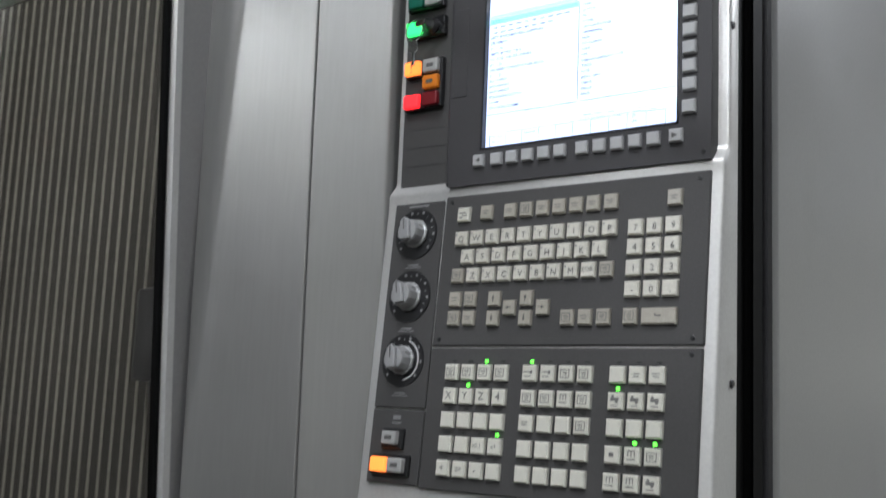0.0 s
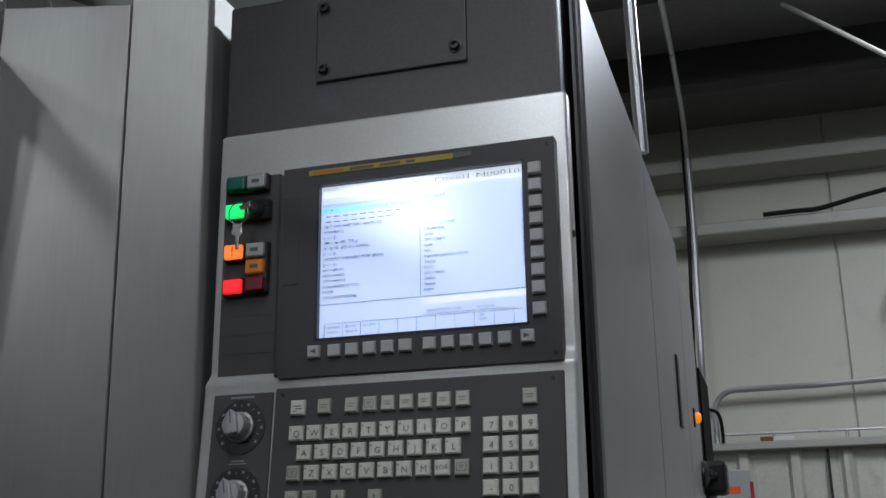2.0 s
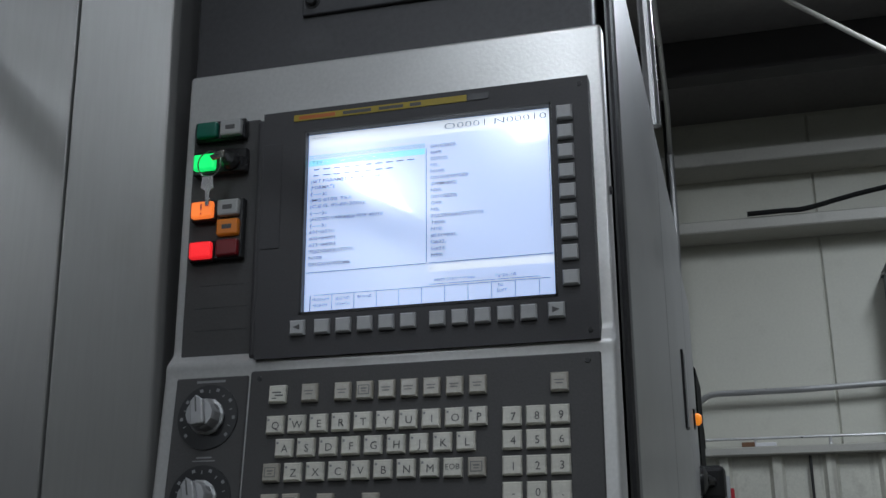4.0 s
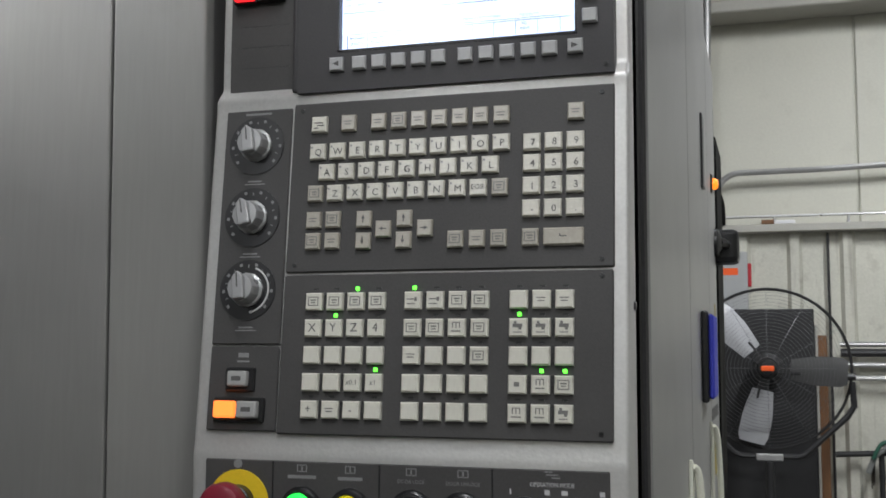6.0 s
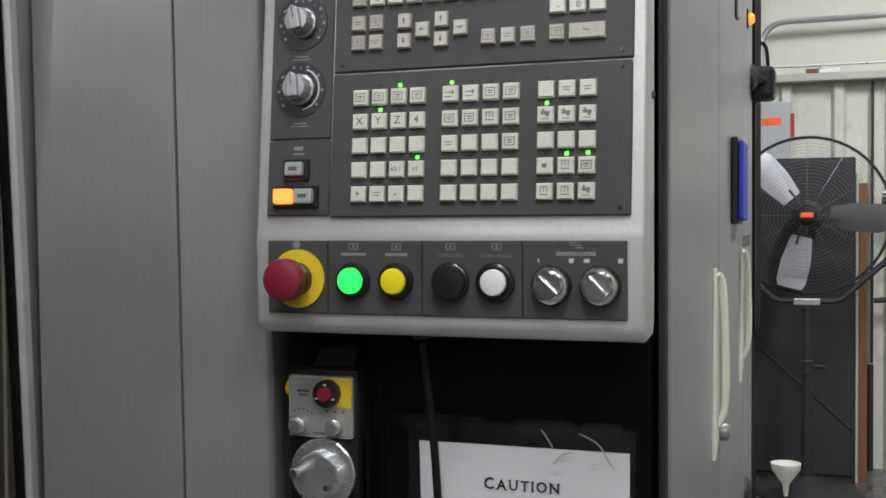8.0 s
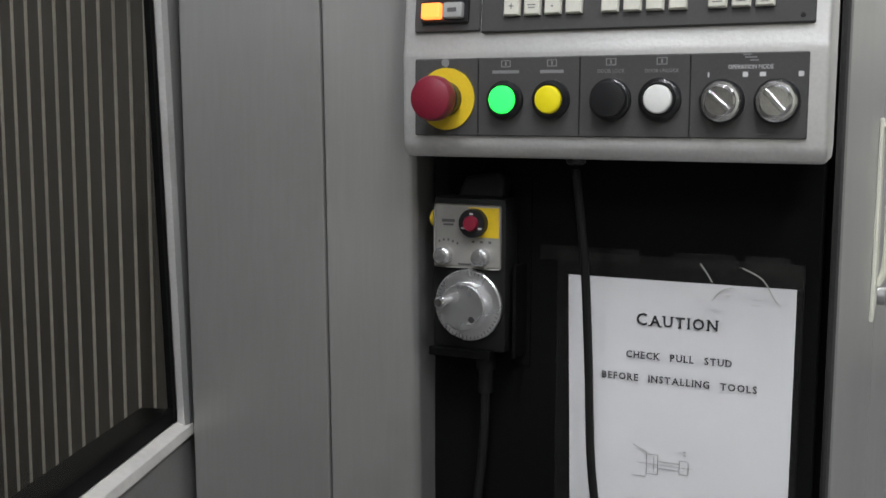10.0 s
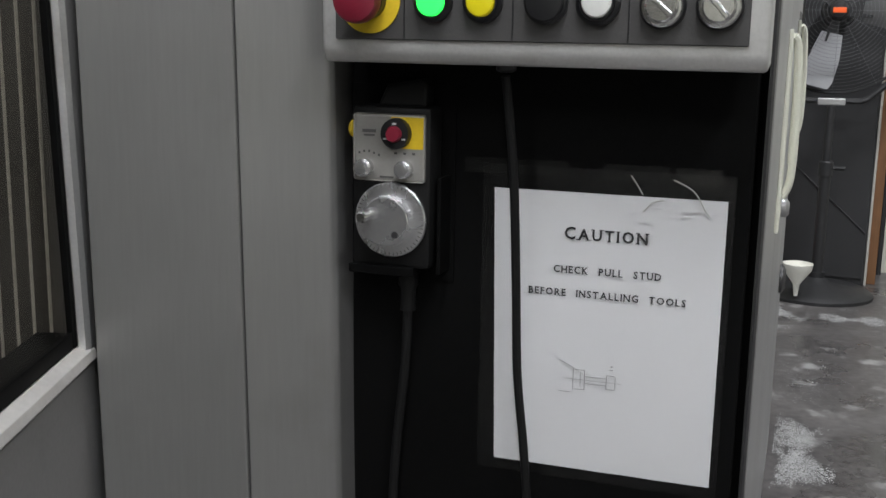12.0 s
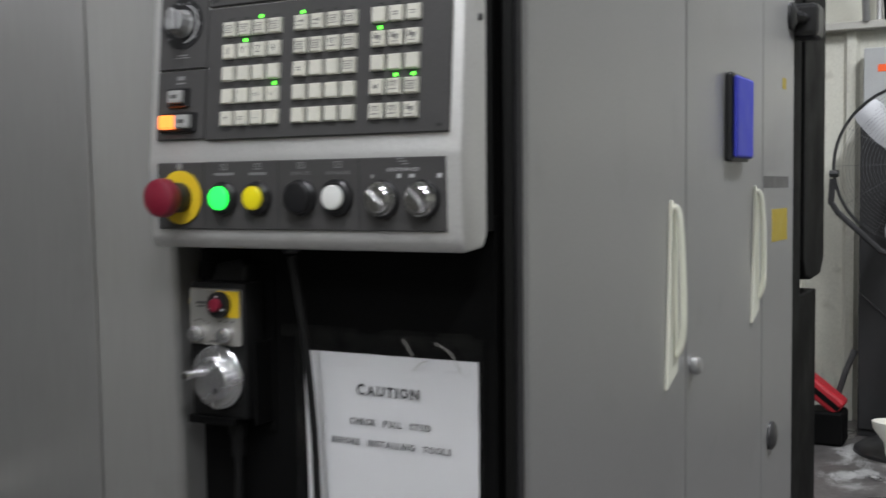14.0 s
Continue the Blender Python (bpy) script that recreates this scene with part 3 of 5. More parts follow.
def front_door():
    t = thing("front_door", DOOR_AT, "grey sliding machine door with ribbed dark window and pale sill", "machine door")
    D = 1.45
    part("lower_sheet", box((-0.03, -0.05, 0.03), (D, -0.002, 0.654), 0.002), M_JAMB, t)
    part("sill", prism([(-0.003, 0.6545), (0.002, 0.657), (-0.001, 0.6665), (-0.014, 0.671), (-0.05, 0.668), (-0.05, 0.6545)], "x", -0.004, D, 0.001), M_SILL, t, "pale worn metal window sill")
    # the jamb leans a little away from the column towards its top
    def leaning(poly, z0, z1, bevel=0.0):
        bm = prism(poly, "z", z0, z1, bevel)
        bm.transform(Matrix.Translation((0, 0, 0.66)) @ Matrix.Translation((0.006, 0, 0)) @ Matrix.Shear("XY", 4, (0.085, 0.0)) @ Matrix.Translation((0, 0, -0.66)))
        return bm

    part("jamb", leaning([(-0.12, -0.018), (0.0, -0.018), (0.0, -0.006), (-0.003, -0.002), (-0.12, -0.002)], 0.656, 1.74, 0.0015), M_JAMB, t, "grey window jamb")
    part("jamb_bead", leaning([(-0.003, -0.002), (0.0055, -0.005), (0.0055, -0.012), (-0.003, -0.012)], 0.66, 1.74), M_SILVER, t, "pale metal bead")
    part("gasket", leaning([(0.0057, -0.020), (0.013, -0.020), (0.013, -0.014), (0.0057, -0.013)], 0.672, 1.74), M_BLACK, t)
    part("head", box((-0.03, -0.05, 1.742), (D, -0.004, 1.754), 0.002), M_DARK, t)
    part("bottom_gasket", box((0.020, -0.05, 0.672), (D, -0.015, 0.688)), M_BLACK, t)
    w = part("window_pane", box((0.020, -0.020, 0.688), (D, -0.017, 1.74)), M_WINDOW, t, "smoked window pane")
    w.visible_shadow = False
    # ribbed sliding guard behind the window, parallel to the console front
    gd = thing("sliding_guard", pose(-0.99, 0.905, 0.0), "dark ribbed sliding guard with oval black handle behind the window", "guard")
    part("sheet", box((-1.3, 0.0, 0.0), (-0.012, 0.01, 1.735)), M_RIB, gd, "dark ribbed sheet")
    # black strip stands in for the shaded void beside the guard edge
    part("edge_shade", box((-0.0118, 0.012, 0.0), (0.03, 0.03, 1.735)), M_BLACK, gd, "black strip standing for the shade beside the guard edge")
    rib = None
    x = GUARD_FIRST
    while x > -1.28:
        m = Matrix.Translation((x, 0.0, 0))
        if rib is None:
            # ribs coloured paler than the sheet, as if lit along their edges
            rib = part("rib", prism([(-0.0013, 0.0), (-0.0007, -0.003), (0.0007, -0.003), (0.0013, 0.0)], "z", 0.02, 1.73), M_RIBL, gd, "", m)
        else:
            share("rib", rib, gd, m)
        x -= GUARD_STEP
    hd = prism([(-0.028, 0.0), (-0.028, -0.031), (-0.020, -0.038), (0.016, -0.038), (0.023, -0.031), (0.023, 0.0)], "z", -0.056, 0.056, 0.006, 2)
    hd = part("handle", hd, M_DARK, gd, "black oval pull handle", Matrix.Translation((-0.050, -0.0035, 1.222)), True)
    for dz in (-0.026, 0.020):
        part("catch", box((0.0232, -0.040, dz - 0.012), (0.029, -0.026, dz + 0.012), 0.002), M_CHROME, hd, "bright steel catch")


front_door()


# ---- the operator console ----
def console_housing():
    t = thing("console_housing", pose(0, 0, 0), "worn silver cast console housing that frames the controls", "console")
    outline = [(0.943, 1.651), (0.942, 1.387), (0.9305, 1.3745), (0.9312, 1.366), (0.905, 1.063), (0.903, 1.052), (0.905, 0.968), (0.912, 0.957), (0.950, 0.960), (0.958, 0.972), (0.964, 1.651)]
    part("casting", prism(outline, "x", -0.727, -0.343, 0.004, 3), M_SILVER, t, "", None, True)
    part("cable_gland", lathe([(0.006, 0.006), (0.009, 0.008), (0.009, 0.013), (0.007, 0.016)], 16), M_DARK, t, "", Matrix.Translation((-0.566, 0.942, 0.945)), True)
    part("gasket_box", box((-0.722, 0.9585, 0.975), (-0.352, 0.994, 1.645)), M_BLACK, t)
    part("rear_box", box((-0.72, 1.03, 1.0), (-0.42, 1.25, 1.59)), M_DARK, t)
    for z in (1.50, 1.18):
        part("side_screw", lathe([(0.004, 0), (0.003, 0.002), (0, 0.002)], 10), M_DARK, t, "", Matrix.Translation((-0.343, 0.945, z)) @ Matrix.Rotation(radians(90), 4, "Y"))


console_housing()


def keycap(w, h, d=0.005):
    """A square cap with sloped flanks, local z out."""
    bm = bmesh.new()
    a = [bm.verts.new((sx * w / 2, sy * h / 2, 0)) for sx, sy in ((-1, -1), (1, -1), (1, 1), (-1, 1))]
    b = [bm.verts.new((sx * w / 2, sy * h / 2, d * 0.7)) for sx, sy in ((-1, -1), (1, -1), (1, 1), (-1, 1))]
    c = [bm.verts.new((sx * (w / 2 - 0.0012), sy * (h / 2 - 0.0012), d)) for sx, sy in ((-1, -1), (1, -1), (1, 1), (-1, 1))]
    for p, q in ((a, b), (b, c)):
        for k in range(4):
            bm.faces.new((p[k], p[(k + 1) % 4], q[(k + 1) % 4], q[k]))
    bm.faces.new(c)
    return bm


def key_mesh(name, w, h, material):
    me = bpy.data.meshes.new(name)
    bm = keycap(w, h)
    bmesh.ops.recalc_face_normals(bm, faces=bm.faces)
    bm.to_mesh(me)
    bm.free()
    me.materials.append(material)
    return me


def put_key(me, parent, x, y, z=0.0):
    o = new("key", me)
    o.parent = parent
    o.matrix_local = Matrix.Translation((x, y, z))
    return o


TILT_K = 5.3
KZ = 1.365


def kv(z):
    return (z - KZ) / math.cos(radians(TILT_K))


def screws(parent, spots, z):
    first = None
    for x, y in spots:
        m = Matrix.Translation((x, y, z))
        if first is None:
            first = part("screw", lathe([(0.0022, 0), (0.002, 0.0008), (0, 0.0009)], 10), M_BLACKP, parent, "", m)
        else:
            share("screw", first, parent, m)


def icon(kind, parent):
    """Small printed pictograms on a key face."""
    rects = {
        0: [(0, 0.0036, 0.0095, 0.0008), (0, -0.0036, 0.0095, 0.0008), (-0.0044, 0, 0.0008, 0.0072), (0.0044, 0, 0.0008, 0.0072), (0, 0.001, 0.005, 0.0012), (0, -0.0012, 0.004, 0.0009)],
        1: [(-0.001, 0.001, 0.008, 0.001), (0.003, 0.001, 0.0022, 0.0034), (-0.001, -0.003, 0.007, 0.0009)],
        2: [(-0.003, 0.002, 0.0009, 0.005), (0.0, 0.002, 0.0009, 0.005), (0.003, 0.002, 0.0009, 0.005), (0, 0.0042, 0.007, 0.0008), (0, -0.003, 0.008, 0.001)],
        3: [(0, 0.0014, 0.008, 0.003), (-0.002, 0.004, 0.0022, 0.002), (0.002, -0.001, 0.0026, 0.002), (0, -0.004, 0.007, 0.0008)],
        4: [(0, 0.001, 0.0075, 0.0009), (0, -0.0015, 0.006, 0.0009)],
        5: [(0, 0, 0.0045, 0.0035)],
    }[kind]
    return bars(rects, 0.0051, M_ICON, parent, "legend")


def keyboard():
    t = thing("keyboard_unit", face_pose(0.931, KZ, TILT_K), "charcoal keyboard panel with square beige letter and number keys", "keyboard")
    part("plate", box((-0.6455, kv(1.2105), -0.004), (-0.3548, kv(1.3655), 0.0022), 0.0012, 1), M_PLATE, t)
    screws(t, [(-0.637, kv(1.3585)), (-0.365, kv(1.3585)), (-0.637, kv(1.217)), (-0.365, kv(1.217))], 0.0022)
    k, kd, kw = key_mesh("key", 0.0148, 0.0146, M_KEY), key_mesh("key", 0.0138, 0.0146, M_KEYD), key_mesh("key", 0.0148, 0.0146, M_KEYW)
    wide = key_mesh("key", 0.0335, 0.0146, M_KEYD)
    z0 = 0.0022

    def row(text, x, z, step=0.0187, cap=k):
        for n, ch in enumerate(text):
            o = put_key(cap, t, x + n * step, kv(z), z0)
            if ch not in " _":
                lettering(ch, 0.0088, M_INK, o, Matrix.Translation((0.0014, -0.0014, 0.0054)), "legend")
                if ch.isalpha():
                    bars([(-0.0048, 0.0036, 0.0018, 0.0018)], 0.0051, M_DIMINK, o, "legend")
            elif ch == "_":
                icon(random.choice((0, 4)), o)

    o = put_key(kw, t, -0.6186, kv(1.344), z0)
    bars([(0, 0.001, 0.008, 0.001), (0.002, -0.0015, 0.007, 0.001), (-0.002, -0.0038, 0.004, 0.0009)], 0.0051, M_INK, o, "legend")
    row("_", -0.5906, 1.344, cap=kd)
    row("_______", -0.5623, 1.3437, 0.01858, kd)
    row("_", -0.3868, 1.3424, cap=kd)
    row("QWERTYUIOP", -0.6189, 1.3188)
    row("ASDFGHJKL", -0.6096, 1.2998, 0.01873)
    row("_", -0.6194, 1.2806, cap=kd)
    row("ZXCVBNM", -0.6007, 1.2805)
    o = put_key(k, t, -0.4698, kv(1.2801), z0)
    lettering("EOB", 0.0062, M_INK, o, Matrix.Translation((0, 0, 0.0052)), "legend")
    row("_", -0.4511, 1.28, cap=kd)
    for text, z in (("789", 1.3176), ("456", 1.2994), ("123", 1.2801), ("-0.", 1.2606)):
        row(text, -0.4239, z, 0.0184)
    for x in (-0.6195, -0.6012):
        row("_", x, 1.2566, cap=kd)
        row("_", x, 1.2376, cap=kd)
    for x, z, ang in ((-0.5721, 1.256, 0), (-0.5722, 1.2369, 180), (-0.535, 1.2556, 0), (-0.5351, 1.2367, 180), (-0.554, 1.2468, 90), (-0.5162, 1.2465, -90)):
        o = put_key(kd, t, x, kv(z), z0)
        bm = prism([(-0.0016, 0.0), (0.0016, 0.0), (0.0, 0.0035)], "z", 0.0051, 0.0053)
        box((-0.0005, -0.0035, 0.0051), (0.0005, 0.0, 0.0053), bm=bm)
        part("legend", bm, M_INK, o, "", Matrix.Rotation(radians(ang), 4, "Z"))
    row("___", -0.4889, 1.2362, 0.01885, kd)
    row("_", -0.4242, 1.2361, cap=kd)
    o = put_key(wide, t, -0.3963, kv(1.236), z0)
    bars([(0, 0, 0.006, 0.001), (-0.0025, 0.001, 0.001, 0.002)], 0.0051, M_INK, o, "legend")


keyboard()


def mode_panel():
    t = thing("mode_key_panel", face_pose(0.931, KZ, TILT_K), "charcoal control panel with cream keys and green indicator lamps", "control panel")
    part("plate", box((-0.6455, kv(1.0705), -0.004), (-0.3555, kv(1.2085), 0.0026), 0.0012, 1), M_PLATE, t)
    screws(t, [(-0.365, kv(1.203)), (-0.365, kv(1.077))], 0.0026)
    k = key_mesh("key", 0.0152, 0.0152, M_KEYW)
    led = led_off = None
    lit = {(0, 2, 0), (1, 0, 0), (0, 1, 1), (2, 0, 1), (0, 3, 3), (2, 1, 3), (2, 2, 3)}
    words = {(0, 0, 1): "X", (0, 1, 1): "Y", (0, 2, 1): "Z", (0, 3, 1): "4", (0, 2, 3): "x0.1", (0, 3, 3): "x1", (0, 0, 4): "+", (0, 2, 4): "-"}
    icons = {(0, c, 0): 0 for c in range(4)} | {(1, 0, 0): 1, (1, 1, 0): 1, (1, 2, 0): 0, (1, 3, 0): 0, (1, 0, 1): 0, (1, 1, 1): 0, (1, 2, 1): 2, (1, 3, 1): 0, (1, 3, 2): 0}
    icons |= {(2, 1, 0): 4, (2, 2, 0): 4, (2, 0, 1): 3, (2, 1, 1): 3, (2, 2, 1): 3, (2, 0, 3): 5, (2, 1, 3): 2, (2, 2, 3): 0, (2, 0, 4): 2, (2, 1, 4): 2, (2, 2, 4): 3, (0, 1, 4): 4, (1, 0, 2): 4}
    for g, (x0, cols, step) in enumerate(((-0.6147, 4, 0.01935), (-0.5242, 4, 0.01955), (-0.4329, 3, 0.01915))):
        for r in range(5):
            for c in range(cols):
                x, y = x0 + c * step, kv(1.1842 - 0.0231 * r)
                o = put_key(k, t, x, y, 0.0026)
                where = (g, c, r)
                if where in words:
                    lettering(words[where], 0.0105 if len(words[where]) < 2 else 0.0062, M_INK, o, Matrix.Translation((0, 0, 0.0052)), "legend")
                elif where in icons:
                    icon(icons[where], o)
                m = Matrix.Translation((x + 0.0005, y + 0.0112, 0.0026))
                if where in lit:
                    if led is None:
                        led = part("indicator_lamp", box((-0.0018, -0.0017, 0), (0.0018, 0.0017, 0.0016), 0.0008), M_LED, t, "lit green indicator lamp", m)
                    else:
                        share("indicator_lamp", led, t, m)["label"] = "lit green indicator lamp"
                elif led_off is None:
                    led_off = part("indicator_slot", box((-0.0024, -0.0008, 0), (0.0024, 0.0008, 0.0006)), M_BLACKP, t, "", m)
                else:
                    share("indicator_slot", led_off, t, m)
                # ribbed black key guides between neighbours
                if c < cols - 1:
                    bars([(x + step / 2, y - 0.0055 + 0.0037 * n, 0.0026, 0.0018) for n in range(4)], 0.0028, M_BLACKP, t, "key_guide")


mode_panel()


def square_button(t, x, y, material, w=0.0205, h=0.0165, z=0.0, mark=None):
    o = part("button", box((x - w / 2, y - h / 2, z), (x + w / 2, y + h / 2, z + 0.009), 0.0018), material, t)
    if mark == "bang":
        m = bmesh.new()
        box((x - 0.0007, y - 0.001, z + 0.009), (x + 0.0007, y + 0.005, z + 0.0093), bm=m)
        box((x - 0.0007, y - 0.005, z + 0.009), (x + 0.0007, y - 0.0035, z + 0.0093), bm=m)
        part("legend", m, M_INK, o)
    elif mark:
        part("legend", box((x - 0.0045, y - 0.002, z + 0.009), (x + 0.0045, y + 0.002, z + 0.0093)), M_INK, o)
    return o


def rotary(t, x, y, turn, rim):
    d = part("dial", lathe([(0.0272, 0.0), (0.0272, 0.0008), (0.0, 0.0009)], 40), M_BLACKP, t, "black scale disc with pale ticks", Matrix.Translation((x, y, 0.002)))
    for n in range(15):
        m = Matrix.Rotation(-radians(-130 + 260 * n / 14), 4, "Z") @ Matrix.Translation((0, 0.0215 if n % 2 else 0.0235, 0.0))
        half = 0.0004 + 0.001 * (n % 2 == 0)
        part("tick", box((-half, -0.0013, 0.0009), (half, 0.0013, 0.0011)), M_DIMINK, d, "", m)
    if rim:
        arc = [(0.0205 * math.sin(radians(a)), 0.0205 * math.cos(radians(a)), 0.0012) for a in range(20, 171, 10)]
        part("scale_arc", tube(arc, 0.0009, 6), M_WHITEINK, d)
    prof = [(0.0155, 0.0009), (0.0155, 0.003), (0.0135, 0.004), (0.0128, 0.014), (0.0118, 0.0165), (0.0, 0.0168)]
    part("knob", lathe(prof, 12), M_KNOB, d, "grey fluted knob", Matrix.Rotation(radians(turn), 4, "Z"))
    bm = prism([(-0.0058, -0.0105), (0.0058, -0.0105), (0.0056, 0.0095), (0.0, 0.0145), (-0.0056, 0.0095)], "z", 0.0160, 0.0215, 0.0014)
    part("pointer", bm, M_KNOB, d, "", Matrix.Rotation(radians(turn), 4, "Z"))
    part("pointer_line", box((-0.0006, 0.0, 0.0215), (0.0006, 0.0125, 0.0218)), M_INK, d, "", Matrix.Rotation(radians(turn), 4, "Z"))


def override_panel():
    t = thing("override_panel", face_pose(0.931, KZ, TILT_K), "charcoal strip with three grey override knobs and lit orange button", "control panel")
    part("plate", box((-0.7135, kv(1.1475), -0.004), (-0.6475, kv(1.3625), 0.0018), 0.001, 1), M_PLATE, t)
    part("lower_plate", box((-0.7135, kv(1.0725), -0.004), (-0.6475, kv(1.146), 0.0018), 0.001, 1), M_PLATE, t)
    for z, a, rim in ((1.3285, 8, False), (1.2618, 12, False), (1.1958, 6, True)):
        rotary(t, -0.681, kv(z), a, rim)
        bars([(-0.681, kv(z) - 0.0335, 0.014, 0.0014), (-0.681, kv(z) - 0.0362, 0.02, 0.001)], 0.0019, M_DIMINK, t)
    bars([(-0.681, kv(1.3585), 0.026, 0.002), (-0.681, kv(1.138), 0.01, 0.004), (-0.681, kv(1.1325), 0.012, 0.0015)], 0.0019, M_DIMINK, t)
    part("button_socket", box((-0.6955, kv(1.1065), 0.0), (-0.668, kv(1.127), 0.006), 0.001, 1), M_BLACKP, t)
    square_button(t, -0.682, kv(1.117), M_GREYB, 0.0185, 0.0135, 0.003, "bar")
    part("button_socket", box((-0.7055, kv(1.080), 0.0), (-0.6575, kv(1.101), 0.006), 0.001, 1), M_BLACKP, t)
    lit = square_button(t, -0.693, kv(1.0905), M_OLIT, 0.0195, 0.0145, 0.003)
    lit["label"] = "lit orange button"
    square_button(t, -0.671, kv(1.0905), M_GREYB, 0.0195, 0.0145, 0.003, "bar")


override_panel()


def marks(rects, z, material, parent, name="marking"):
    """Printed bars, each a part of its own."""
    for x, y, w, h in rects:
        part(name, box((x - w / 2, y - h / 2, z), (x + w / 2, y + h / 2, z + 0.0002)), material, parent)


def start_panel():
    t = thing("start_button_panel", face_pose(0.903, 1.0, 0.0), "charcoal start panel with emergency stop, lit buttons and key selectors", "control panel")
    part("plate", box((-0.7125, -0.0225, -0.004), (-0.3585, 0.0482, 0.0014), 0.001, 1), M_PLATE, t)
    for x in (-0.6475, -0.5505, -0.4535):
        part("divider", box((x - 0.0006, -0.0222, 0.0014), (x + 0.0006, 0.048, 0.0017)), M_BLACKP, t)
    # emergency stop
    y = 0.0112
    ring = part("guard_ring", lathe([(0.0285, 0.0014), (0.0285, 0.0030), (0.0, 0.0032)], 44), M_YEL, t, "yellow guard ring", Matrix.Translation((-0.6795, y, 0)))
    part("collar", lathe([(0.016, 0.003), (0.016, 0.012), (0.0145, 0.013), (0.0145, 0.020), (0.012, 0.0225)], 28), M_BLACKP, ring, "", None, True)
    part("mushroom", lathe([(0.010, 0.021), (0.0185, 0.0225), (0.0205, 0.0255), (0.0205, 0.034), (0.0190, 0.0375), (0.0150, 0.0395), (0.0, 0.0405)], 36), M_RED, ring, "dark red mushroom head", None, True)
    for x, m, lab, flat in ((-0.6202, M_GLIT, "lit green push button", False), (-0.5762, M_YBTN, "yellow push button", False), (-0.5218, M_BLACKP, "black push button", True), (-0.4785, M_WBTN, "white push button", False)):
        r = 0.0172 if x < -0.56 else 0.0182
        c = part("button_collar", lathe([(r, 0.0014), (r, 0.006), (r - 0.0012, 0.0075), (0.0148, 0.0085), (0.0140, 0.0110), (0.0128, 0.0110), (0.0124, 0.006)], 32), M_BLACKP, t, "", Matrix.Translation((x, y - 0.001, 0)), True)
        rb = 0.0158 if flat else 0.0122
        part("button", lathe([(rb, 0.005), (rb, 0.0128), (rb - 0.0012, 0.0142), (rb * 0.6, 0.0150), (0.0, 0.0152)], 32), m, c, lab, None, True)
    for x, turn in ((-0.4265, 48), (-0.3822, 42)):
        c = part("selector_collar", lathe([(0.0185, 0.0014), (0.0185, 0.005), (0.0170, 0.0065)], 32), M_BLACKP, t, "", Matrix.Translation((x, y - 0.003, 0)), True)
        part("selector", lathe([(0.0168, 0.005), (0.0168, 0.0105), (0.0155, 0.0122), (0.0135, 0.0125), (0.0130, 0.0150), (0.0115, 0.0162), (0.0, 0.0162)], 32), M_CHROME, c, "chrome key selector", None, True)
        part("grip_bar", box((-0.0022, -0.0118, 0.0160), (0.0022, 0.0118, 0.0215), 0.001), M_CHROME, c, "", Matrix.Rotation(radians(turn), 4, "Z"))
    # printed words and signs
    lettering("OPERATION MODE", 0.0050, M_WHITEINK, t, Matrix.Translation((-0.4045, 0.0362, 0.0016)), "lettering", 0.036)
    lettering("DOOR LOCK", 0.0046, M_DIMINK, t, Matrix.Translation((-0.5225, 0.0345, 0.0016)), "lettering", 0.024)
    lettering("DOOR UNLOCK", 0.0046, M_DIMINK, t, Matrix.Translation((-0.478, 0.0342, 0.0016)), "lettering", 0.029)
    marks([(-0.6205, 0.0352, 0.026, 0.0028), (-0.5765, 0.0350, 0.022, 0.0028)], 0.0015, M_DIMINK, t)
    signs = []
    for x in (-0.6205, -0.5765, -0.5225, -0.478):
        signs += [(x, 0.0452, 0.009, 0.0008), (x, 0.0398, 0.009, 0.0008), (x - 0.0042, 0.0425, 0.0008, 0.006), (x + 0.0042, 0.0425, 0.0008, 0.006), (x, 0.0425, 0.0014, 0.0034)]
    signs += [(-0.4045, 0.0442, 0.010, 0.001), (-0.4015, 0.0418, 0.007, 0.001), (-0.4075, 0.0465, 0.007, 0.001)]
    marks(signs, 0.0015, M_DIMINK, t)
    marks([(-0.4385, 0.0303, 0.0012, 0.004), (-0.4085, 0.0303, 0.0042, 0.004), (-0.3945, 0.0303, 0.005, 0.0035), (-0.3645, 0.0303, 0.0042, 0.004)], 0.0015, M_WHITEINK, t)
    part("stop_sign", lathe([(0.004, 0.0014), (0.004, 0.0016), (0, 0.0016)], 20), M_DIMINK, t, "", Matrix.Translation((-0.681, 0.0445, 0)))


start_panel()


